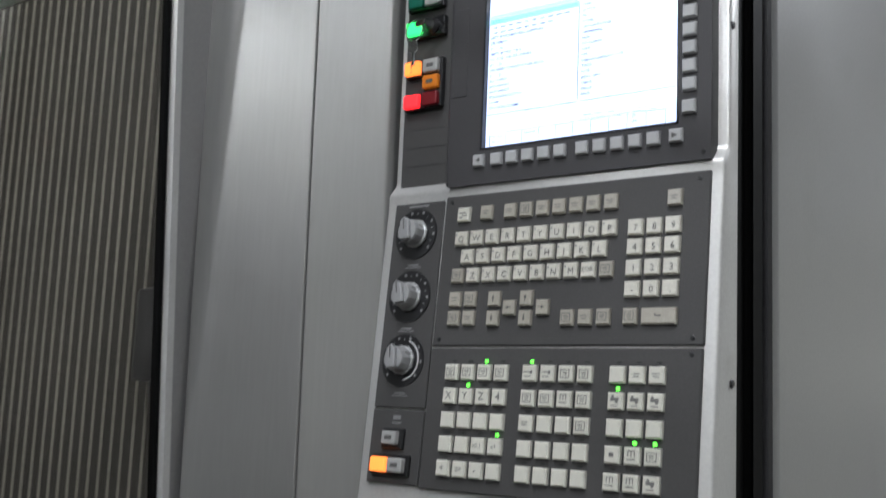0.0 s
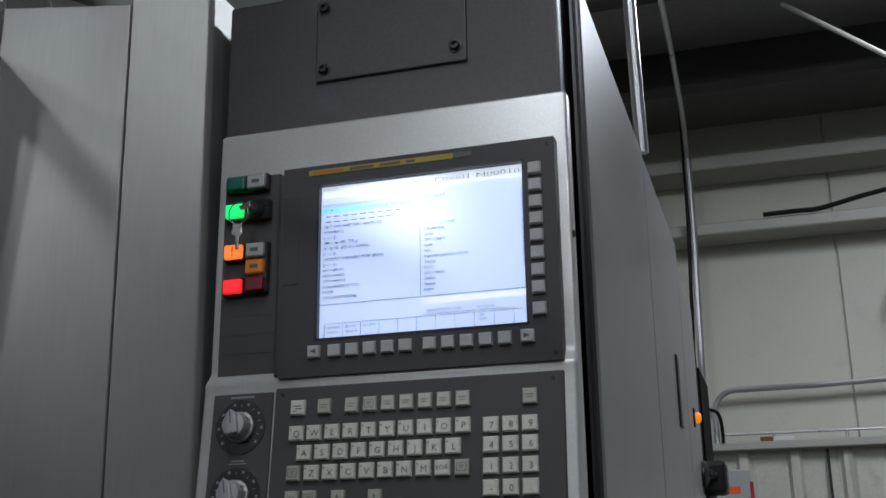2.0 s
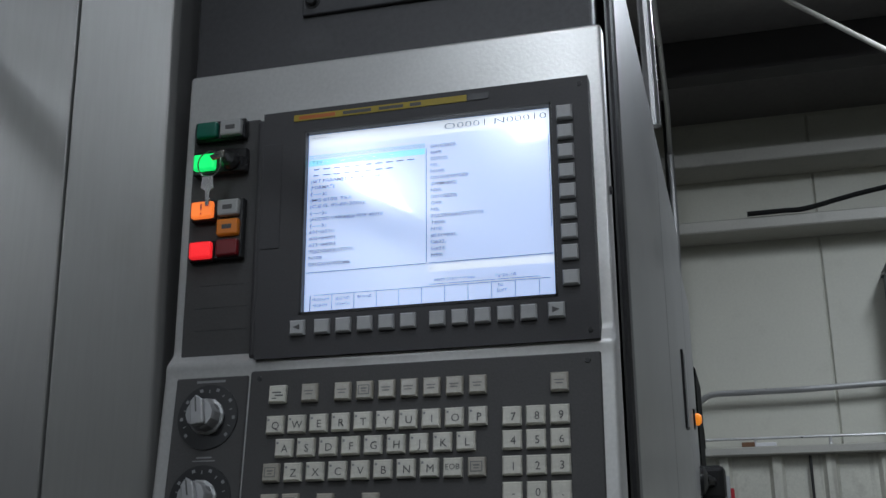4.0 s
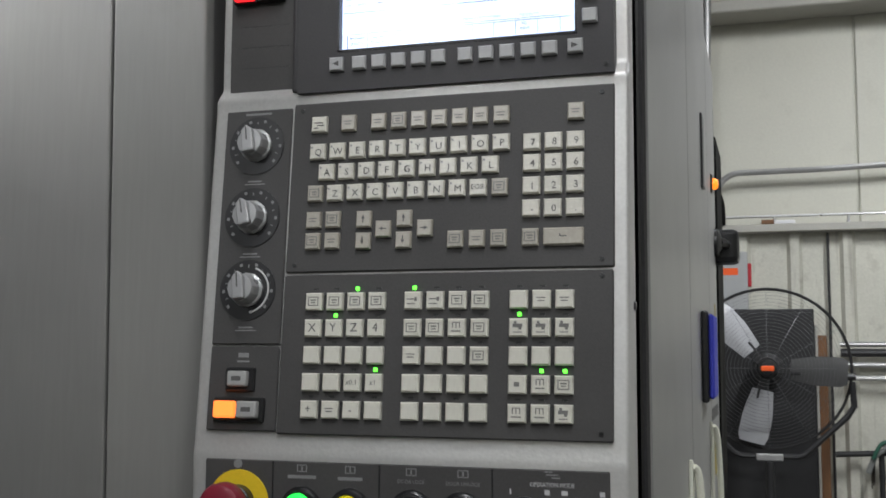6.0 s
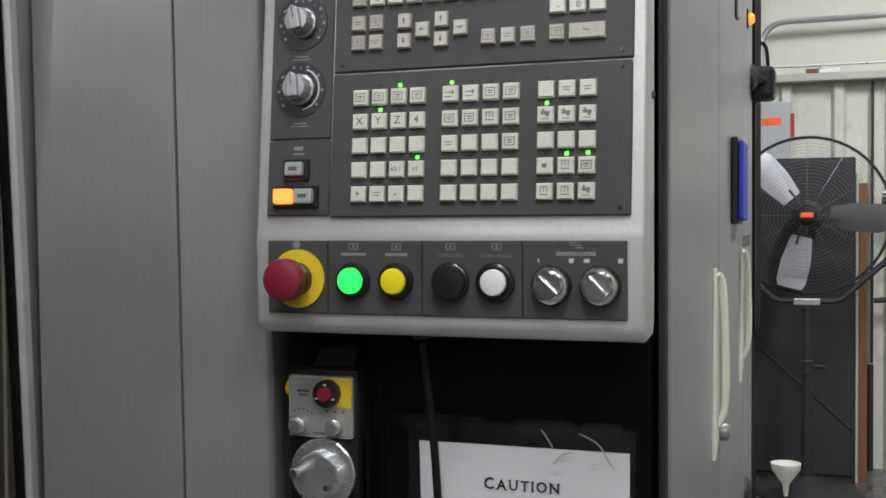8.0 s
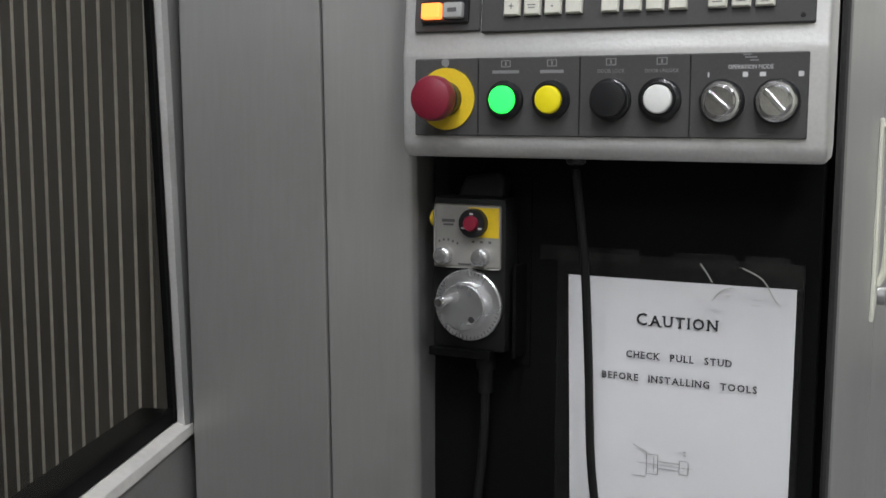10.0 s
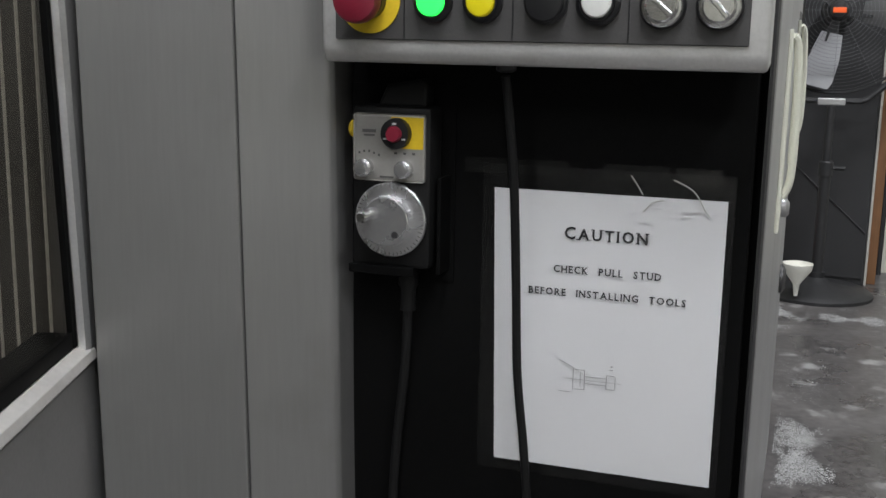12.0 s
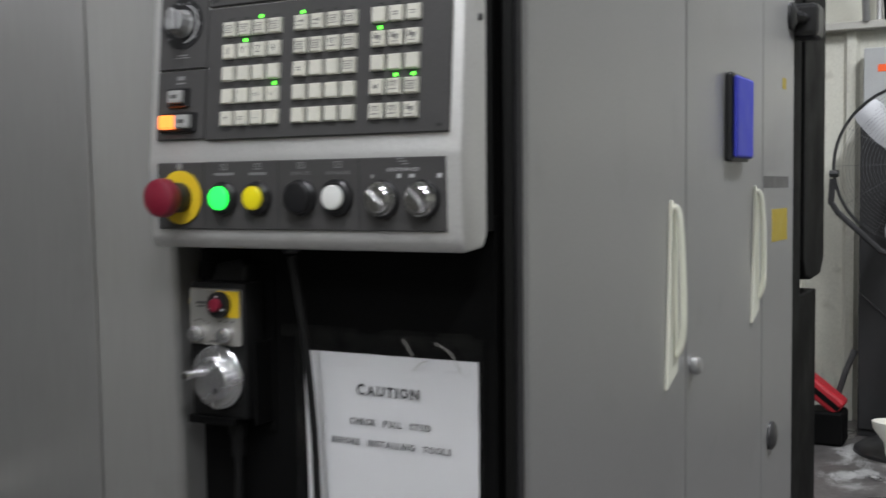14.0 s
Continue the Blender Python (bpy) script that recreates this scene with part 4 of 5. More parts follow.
def display():
    t = thing("display_unit", face_pose(0.927, 1.49, 0.0), "black framed control display with glowing pale blue program screen", "monitor")
    # bezel as a frame round the screen
    X0, X1, Y0, Y1 = -0.6425, -0.3545, -0.1150, 0.106
    a0, a1, b0, b1 = -0.6035, -0.3855, -0.0795, 0.0852
    frame_bm = bmesh.new()
    for lo, hi in (((X0, b1), (X1, Y1)), ((X0, Y0), (X1, b0)), ((X0, b0), (a0, b1)), ((a1, b0), (X1, b1))):
        box((lo[0], lo[1], -0.016), (hi[0], hi[1], 0.0), bm=frame_bm)
    bmesh.ops.remove_doubles(frame_bm, verts=frame_bm.verts, dist=1e-5)
    bz = part("bezel", frame_bm, M_BEZEL, t)
    # raised outer rim and chamfered screen lip
    part("rim", box((X0 - 0.008, Y0 + 0.002, -0.016), (X0, Y1 - 0.003, -0.004), 0.003), M_BEZEL, t)
    for lo, hi in (((a0, b1 - 0.002), (a1, b1)), ((a0, b0), (a1, b0 + 0.002)), ((a0, b0), (a0 + 0.002, b1)), ((a1 - 0.002, b0), (a1, b1))):
        part("screen_lip", box((lo[0], lo[1], -0.008), (hi[0], hi[1], 0.0006)), M_BLACKP, t)
    s = part("screen", box((a0 + 0.001, b0 + 0.001, -0.008), (a1 - 0.001, b1 - 0.001, -0.006)), M_SCREEN, t, "glowing pale blue program screen")
    z = -0.006
    L, R, W = a0 + 0.003, a1 - 0.003, 0.212

    def band(x0, x1, y0, y1, m, h=0.0002, name="screen_band"):
        return part(name, box((x0, y0, z), (x1, y1, z + h)), m, s)

    band(L, R, 0.0705, 0.0828, M_SCRW)
    band(L, L + 0.105, 0.0540, 0.0595, M_SCRC)
    band(L, L + 0.105, 0.0600, 0.0640, M_SCRB)
    band(L + 0.107, R, -0.0500, -0.0440, M_SCRW)
    band(L + 0.004, R, -0.0775, -0.0625, M_SCREEN)
    # program text rows
    left = ["(SET PARAMETERS #6000.6);", "(FORMAT);", "(---);", "(MG #100, T5.);", "(C.E.G. 02-07-2006);", "(---);", "(ADDED VARIABLE FOR #531);", "(---);", "#31=#531;", "#32=#4001;", "#33=#4003;", "IF[#2NE#0]GOTO1;", "N109;", "G91G30X0Y0Z0M6;"]
    right = ["G91G28Z0;", "G49;", "GOTO5;", "N1;", "N109;", "G91G30X0Y0Z0;", "G90M6B#2;", "N20;", "G91G28Z0;", "G49;", "N5;", "IF[#20EQ#0]GOTO10;", "T#20;", "N10;", "#531=#31;", "G#32;", "G#33;", "N99;"]
    for n, w in enumerate(left):
        lettering(w, 0.0043, M_SCRK, s, Matrix.Translation((L + 0.002 + 0.00127 * len(w), 0.0392 - n * 0.00575, z + 0.0009)), "program_line", 0.00254 * len(w), 0.0, 0.01)
    lettering("T19 ;", 0.0043, M_SCRK, s, Matrix.Translation((L + 0.009, 0.0567, z + 0.0009)), "program_line", 0.0125)
    blurred = [(L + 0.003 + x + 0.004, 0.0503 - 0.0056 * r, 0.0062 if (x * 1000) % 3 else 0.0048, 0.0010) for r, count in ((0, 10), (1, 8)) for x in [0.0095 * q for q in range(count)]]
    bars(blurred, z + 0.0006, M_SCRK, s, "program_line")
    for n, w in enumerate(right):
        lettering(w, 0.0042, M_SCRK, s, Matrix.Translation((L + 0.110 + 0.00127 * len(w), 0.0600 - n * 0.00565, z + 0.0009)), "program_line", 0.00254 * len(w), 0.0, 0.01)
    lettering("O0001 N00010", 0.0080, M_SCRK, s, Matrix.Translation((R - 0.046, 0.0765, z + 0.0009)), "program_line", 0.088)
    lettering("PROGRAM", 0.0036, M_SCRK, s, Matrix.Translation((L + 0.010, 0.0795, z + 0.0009)), "program_line", 0.016)
    for w, x, y in (("PROGRAM", 0.014, -0.0665), ("SEARCH", 0.0135, -0.0715), ("SEQ NO", 0.0335, -0.0665), ("SEARCH", 0.0335, -0.0715), ("REWIND", 0.0530, -0.0665), ("BG", 0.168, -0.0655), ("EDIT", 0.169, -0.0700), ("MEM STRT *** FIN", 0.130, -0.0575), ("12:26:18", 0.172, -0.0575), ("A>", 0.111, -0.0470)):
        lettering(w, 0.0036, M_SCRK, s, Matrix.Translation((L + x, y, z + 0.0009)), "program_line", 0.0021 * len(w))
    lines = [(L + 0.1062, 0.009, 0.0006, 0.100), (L + 0.053, -0.0425, 0.105, 0.0006), (R - 0.052, -0.0425, 0.103, 0.0006), (L + 0.0045, -0.070, 0.0008, 0.014), (R - 0.001, 0.02, 0.0005, 0.08)]
    lines += [(L + 0.024 + 0.0195 * n, -0.070, 0.0004, 0.014) for n in range(10)] + [((L + R) / 2 + 0.002, -0.0624, 0.2, 0.0004)]
    lines += [(L + 0.136, -0.0605, 0.055, 0.0004), (L + 0.183, -0.0605, 0.035, 0.0004)]
    bars(lines, z + 0.0006, M_SCRK, s, "screen_rule")
    g = part("cover_glass", box((a0 + 0.002, b0 + 0.002, -0.0046), (a1 - 0.002, b1 - 0.002, -0.0036)), M_GLASS, t, "glossy cover glass")
    g.visible_shadow = False
    # soft keys
    sk = key_mesh("soft_key", 0.0130, 0.0122, M_SOFT)
    for zz in [1.5642 - 0.01703 * n for n in range(8)] + [1.4243]:
        o = put_key(sk, t, -0.3745, zz - 1.49, 0.0)
        o.name = "soft_key"
    for x in [-0.5817 + 0.0185 * n for n in range(5)] + [-0.4834 + 0.0186 * n for n in range(5)]:
        o = put_key(sk, t, x, -0.0912, 0.0)
        o.name = "soft_key"
    for x, d in ((-0.6034, -1), (-0.387, 1)):
        o = put_key(sk, t, x, -0.0910, 0.0)
        o.name = "soft_key"
        part("legend", prism([(-0.003 * d, -0.0025), (0.003 * d, 0.0), (-0.003 * d, 0.0025)], "z", 0.0051, 0.0053), M_INK, o)
    # brand strip, as plain shapes
    st = part("name_strip", box((-0.6136, 0.0953, 0.0), (-0.4570, 0.1012, 0.0006)), M_STRIP, t, "mustard yellow name strip")
    bars([(-0.592, 0.0982, 0.034, 0.0032)], 0.0006, M_STRIPO, st)
    bars([(-0.555, 0.0982, 0.026, 0.0030), (-0.524, 0.0982, 0.022, 0.0028), (-0.502, 0.0982, 0.01, 0.003)], 0.0006, M_INK, st)
    part("name_tag", box((-0.4555, 0.0955, 0.0), (-0.438, 0.1012, 0.0008)), M_DARK, t)
    part("card_cover", box((-0.6415, -0.020, 0.0), (-0.6235, 0.076, 0.0007), 0.0003, 1), M_BEZEL, t)
    screws(t, [(-0.3615, 0.099), (-0.3615, -0.108)], 0.0)


display()


def button_station():
    t = thing("button_station", face_pose(0.941, 1.49, 0.0), "black button strip with lit green, orange and red square buttons", "control panel")
    part("plate", box((-0.7165, -0.1085, -0.004), (-0.6515, 0.1075, 0.0028), 0.001, 1), M_PLATE, t)
    for x0, x1, y0, y1 in ((-0.712, -0.6625, 0.0885, 0.1075), (-0.712, -0.66, 0.0565, 0.0785), (-0.6865, -0.6605, -0.0235, 0.0315), (-0.711, -0.687, 0.0125, 0.0315), (-0.711, -0.687, -0.0245, -0.0055)):
        part("socket", box((x0, y0, 0.0028), (x1, y1, 0.010), 0.001, 1), M_BLACKP, t)
    for x, y, m, mark, lab in (
        (-0.6985, 0.0980, M_GOFF, None, "dark green button"), (-0.6752, 0.0980, M_GREYB, "bar", ""), (-0.6995, 0.0672, M_GBTN, None, "lit green button"),
        (-0.699, 0.0222, M_OLIT, "bang", "lit orange button"), (-0.6738, 0.0222, M_GREYB, "bar", ""), (-0.6735, 0.0042, M_AOFF, "bar", "amber button"),
        (-0.6985, -0.0150, M_RLIT, None, "lit red button"), (-0.6732, -0.0145, M_ROFF, None, "dark red button"),
    ):
        o = square_button(t, x, y, m, 0.0205, 0.0150, 0.006, mark)
        if lab:
            o["label"] = lab
    part("key_switch", lathe([(0.009, 0.008), (0.009, 0.012), (0.006, 0.016), (0, 0.016)], 20), M_BLACKP, t, "", Matrix.Translation((-0.675, 0.0672, 0)), True)
    k = thing("key", face_pose(0.941, 1.49, 0.0) @ Matrix.Translation((-0.675, 0.0672, 0.013)), "small steel keys on a ring hanging in the key switch", "key")
    part("blade", box((-0.0012, -0.003, 0.001), (0.0012, 0.003, 0.014), 0.0006), M_CHROME, k)
    part("bow", prism([(-0.012, -0.001), (-0.002, 0.003), (0.002, 0.003), (0.002, -0.003), (-0.009, -0.005)], "z", 0.013, 0.0155, 0.0005), M_CHROME, k)
    ring = [(-0.012 + 0.011 * math.cos(a * math.pi / 10), -0.008 + 0.012 * math.sin(a * math.pi / 10), 0.014) for a in range(20)]
    part("ring", tube(ring, 0.0007, 6, closed=True), M_CHROME, k)
    part("spare_key", prism([(-0.018, -0.020), (-0.008, -0.019), (-0.0065, -0.030), (-0.010, -0.033), (-0.011, -0.047), (-0.014, -0.047), (-0.0145, -0.033), (-0.019, -0.030)], "z", 0.0125, 0.0145, 0.0004), M_CHROME, k)
    bars([(-0.6805, -0.045 - 0.02 * n, 0.05, 0.0005) for n in range(3)], 0.0028, M_BLACKP, t)


button_station()


# ---- under the console: pendant, sign, cables ----
def pendant():
    t = thing("handwheel_pendant", face_pose(0.956, 0.85, 0.0), "black handwheel pendant with satin plate and turned aluminium dial", "pendant")
    part("body", box((-0.7205, -0.088, -0.036), (-0.6405, 0.066, -0.001), 0.005), M_RUBBER, t, "", None, True)
    part("top_clip", prism([(-0.70, 0.064), (-0.65, 0.064), (-0.648, 0.085), (-0.655, 0.092), (-0.69, 0.086)], "z", -0.035, -0.012, 0.004), M_RUBBER, t)
    pl = part("plate", box((-0.7178, -0.0045, -0.001), (-0.6455, 0.0592, 0.0008), 0.003, 2), M_MPG, t, "satin metal plate, scuffed")
    part("stop_field", box((-0.6795, 0.027, 0.0008), (-0.6475, 0.0565, 0.0012)), M_YEL, pl, "yellow stop field")
    c = part("stop_collar", lathe([(0.0145, 0.0), (0.0145, 0.006), (0.0138, 0.008), (0.0120, 0.0083), (0.0, 0.0083)], 28), M_BLACKP, t, "", Matrix.Translation((-0.6735, 0.0412, 0.001)), True)
    part("stop_button", lathe([(0.0075, 0.006), (0.0078, 0.011), (0.0065, 0.0135), (0.0, 0.014)], 28), M_RED, c, "red stop button", None, True)
    marks = [(0.0106 * math.cos(radians(a)), 0.0095 * math.sin(radians(a)), 0.0038, 0.0016) for a in (90, 210, 330)]
    bars(marks, 0.0084, M_WHITEINK, c)
    for x in (-0.7060, -0.6655):
        k = part("knob", lathe([(0.0085, 0), (0.0085, 0.008), (0.0065, 0.009), (0.0062, 0.014), (0.0, 0.0146)], 20), M_ALU, t, "small aluminium knob", Matrix.Translation((x, 0.0078, 0.0008)), True)
    bars([(-0.702, 0.0425, 0.014, 0.003), (-0.702, 0.0385, 0.011, 0.002)] + [(-0.712 + 0.005 * n, 0.0215 + 0.002 * math.sin(n), 0.0018, 0.0022) for n in range(5)] + [(-0.675 + 0.009 * n, 0.0225, 0.003, 0.0022) for n in range(3)] + [(-0.684, -0.0005, 0.014, 0.002)], 0.0009, M_INK, pl)
    part("side_button", lathe([(0.0085, 0), (0.0085, 0.005), (0.006, 0.007), (0, 0.0075)], 18), M_YEL, t, "yellow enabling button", Matrix.Translation((-0.7205, 0.043, -0.014)) @ Matrix.Rotation(radians(-90), 4, "Y"), True)
    d = part("dial", lathe([(0.0358, 0.0), (0.0358, 0.004), (0.0345, 0.0052), (0.0250, 0.0062)], 56), M_ALU, t, "turned aluminium graduated dial", Matrix.Translation((-0.6790, -0.0408, 0.0)), True)
    bm = bmesh.new()
    for n in range(50):
        own = box((-0.0003, 0.0315 if n % 5 else 0.0295, 0.0050), (0.0003, 0.0342, 0.0056))
        own.transform(Matrix.Rotation(n * math.pi / 25, 4, "Z"))
        join(bm, own)
    part("graduation", bm, M_INK, d)
    poly = []
    for n in range(96):
        r = 0.0245 if n % 2 else 0.0238
        poly.append((r * math.cos(n * math.pi / 48), r * math.sin(n * math.pi / 48)))
    part("handwheel", prism(poly, "z", 0.004, 0.0175), M_ALU, d, "knurled handwheel")
    part("wheel_face", lathe([(0.0236, 0.0175), (0.0225, 0.0188), (0.0, 0.0188)], 40), M_ALU, d, "", None, True)
    part("crank_grip", lathe([(0.0045, 0.0), (0.0045, 0.010), (0.0055, 0.011), (0.0055, 0.017), (0.004, 0.019), (0, 0.019)], 18), M_CHROME, d, "", Matrix.Translation((-0.0165, 0.006, 0.0186)), True)
    part("dimple", lathe([(0.0032, 0), (0.0032, 0.0004), (0, 0.0004)], 14), M_DARK, d, "", Matrix.Translation((0.0105, -0.0115, 0.0188)))
    part("cable_boot", lathe([(0.010, 0), (0.010, 0.02), (0.0075, 0.024), (0.0075, 0.045)], 16), M_RUBBER, t, "", Matrix.Translation((-0.668, -0.088, -0.018)) @ Matrix.Rotation(radians(90), 4, "X"), True)
    holder = thing("pendant_holder", pose(0, 0, 0), "black steel holder hooked on the recess sheet", "holder")
    part("back_plate", box((-0.735, 0.9925, 0.745), (-0.628, 0.995, 0.935)), M_BLACK, holder)
    part("cradle", prism([(0.952, 0.755), (0.952, 0.764), (0.985, 0.7615), (0.993, 0.7615), (0.993, 0.755)], "x", -0.722, -0.655, 0.001), M_BLACK, holder)
    part("side_lip", box((-0.636, 0.962, 0.757), (-0.632, 0.993, 0.85), 0.001, 1), M_BLACK, holder)
    b = mesh_object("cable", tube(curve_points([(-0.668, 0.974, 0.72), (-0.671, 0.976, 0.66), (-0.682, 0.98, 0.56), (-0.687, 0.982, 0.44), (-0.688, 0.982, 0.2), (-0.67, 0.97, 0.008)]), 0.0048, 10), M_RUBBER, True)
    tagged(b, "black rubber pendant cable hanging to the floor", "cable")


pendant()


def sign():
    t = thing("caution_sign", face_pose(0.9935, 0.705, 0.0), "printed white caution sheet in a clear plastic sleeve", "sign")
    # paper, slightly waved
    bm = bmesh.new()
    nx, ny = 18, 22
    x0, x1, y0, y1 = -0.5885, -0.3722, -0.1355, 0.1360
    grid = [[bm.verts.new((x0 + (x1 - x0) * i / nx + 0.0065 * (1 - j / ny) * (1 - i / nx), y0 + (y1 - y0) * j / ny, 0.0012 + 0.0009 * noise.noise((i * 0.4, j * 0.35, 3.1)))) for i in range(nx + 1)] for j in range(ny + 1)]
    for j in range(ny):
        for i in range(nx):
            bm.faces.new((grid[j][i], grid[j][i + 1], grid[j + 1][i + 1], grid[j + 1][i]))
    bm.transform(Matrix.Translation((0.0005, 0, 0)))
    ret = bmesh.ops.extrude_face_region(bm, geom=list(bm.faces))
    bmesh.ops.translate(bm, verts=[v for v in ret["geom"] if isinstance(v, bmesh.types.BMVert)], vec=(0, 0, 0.0003))
    p = part("paper", bm, M_PAPER, t, "white printed paper", None, True)
    zt = 0.0031
    for w, y, width, size in (("CAUTION", 0.0975, 0.0775, 0.0165), ("CHECK PULL STUD", 0.0625, 0.1010, 0.0096), ("BEFORE INSTALLING TOOLS", 0.0400, 0.1480, 0.0096)):
        serif_line(w, size, width, M_PRINT, p, (-0.4795 if len(w) < 8 else -0.477, y, zt))
    # line drawing of a pull stud
    rects = [(-0.5045, -0.0440, 0.0006, 0.022), (-0.4985, -0.0345, 0.010, 0.0005), (-0.4985, -0.0540, 0.010, 0.0005), (-0.4935, -0.0440, 0.0006, 0.020), (-0.4975, -0.0440, 0.0005, 0.014), (-0.4830, -0.0405, 0.020, 0.0005), (-0.4830, -0.0475, 0.020, 0.0005),
             (-0.4725, -0.0440, 0.0006, 0.014), (-0.4640, -0.0440, 0.0006, 0.012), (-0.4685, -0.0372, 0.008, 0.0005), (-0.4685, -0.0508, 0.008, 0.0005), (-0.4860, -0.0440, 0.056, 0.0003), (-0.512, -0.0575, 0.014, 0.0005), (-0.468, -0.0315, 0.003, 0.0006), (-0.468, -0.028, 0.002, 0.0012)]
    bars(rects, zt - 0.0002, M_DIMINK, p, "drawing")
    part("drawing", tube([(-0.5185, -0.0262, zt), (-0.5045, -0.0325, zt)], 0.0003, 4), M_DIMINK, p)
    sl = part("sleeve", box((-0.5985, -0.1455, 0.0040), (-0.3655, 0.1580, 0.0043), 0.0), M_SLEEVE, t, "clear plastic sleeve with taped top")
    sl.visible_shadow = False
    part("backing", box((-0.5985, -0.1455, -0.0012), (-0.3655, 0.1580, 0.0)), M_BLACK, t)
    for x, w in ((-0.567, 0.10), (-0.455, 0.06), (-0.398, 0.04)):
        part("tape", box((x - w / 2, 0.1500, 0.0044), (x + w / 2, 0.1645, 0.0046)), M_SLEEVE, t)
    for pts in (((-0.4585, 0.155, 0.0045), (-0.452, 0.146, 0.0046), (-0.447, 0.138, 0.0045)), ((-0.420, 0.153, 0.0045), (-0.402, 0.144, 0.0047), (-0.391, 0.127, 0.0045), (-0.387, 0.122, 0.0045)), ((-0.446, 0.122, 0.0045), (-0.438, 0.131, 0.0046), (-0.428, 0.134, 0.0045))):
        part("crease", tube(curve_points(pts, 4), 0.0006, 5), M_TAPE, t)
    random.seed(5)
    smudge = [(-0.457 + random.random() * 0.08, 0.118 + random.random() * 0.008 - 0.02 * (k % 2) * random.random(), 0.003 + 0.006 * random.random(), 0.0012) for k in range(12)] + [(-0.556 + 0.006 * k, 0.1225 + 0.001 * (k % 3), 0.004, 0.0008) for k in range(7)]
    bars(smudge, zt - 0.0002, M_SMUDGE, p, "smudge")
    c = mesh_object("cable", tube(curve_points([(-0.566, 0.942, 0.948), (-0.5600, 0.955, 0.86), (-0.5575, 0.966, 0.76), (-0.5535, 0.966, 0.67), (-0.5445, 0.966, 0.59), (-0.5375, 0.97, 0.50), (-0.534, 0.975, 0.40), (-0.538, 0.98, 0.008)]), 0.0042, 10), M_RUBBER, True)
    tagged(c, "black cable hanging in front of the caution sign", "cable")


sign()


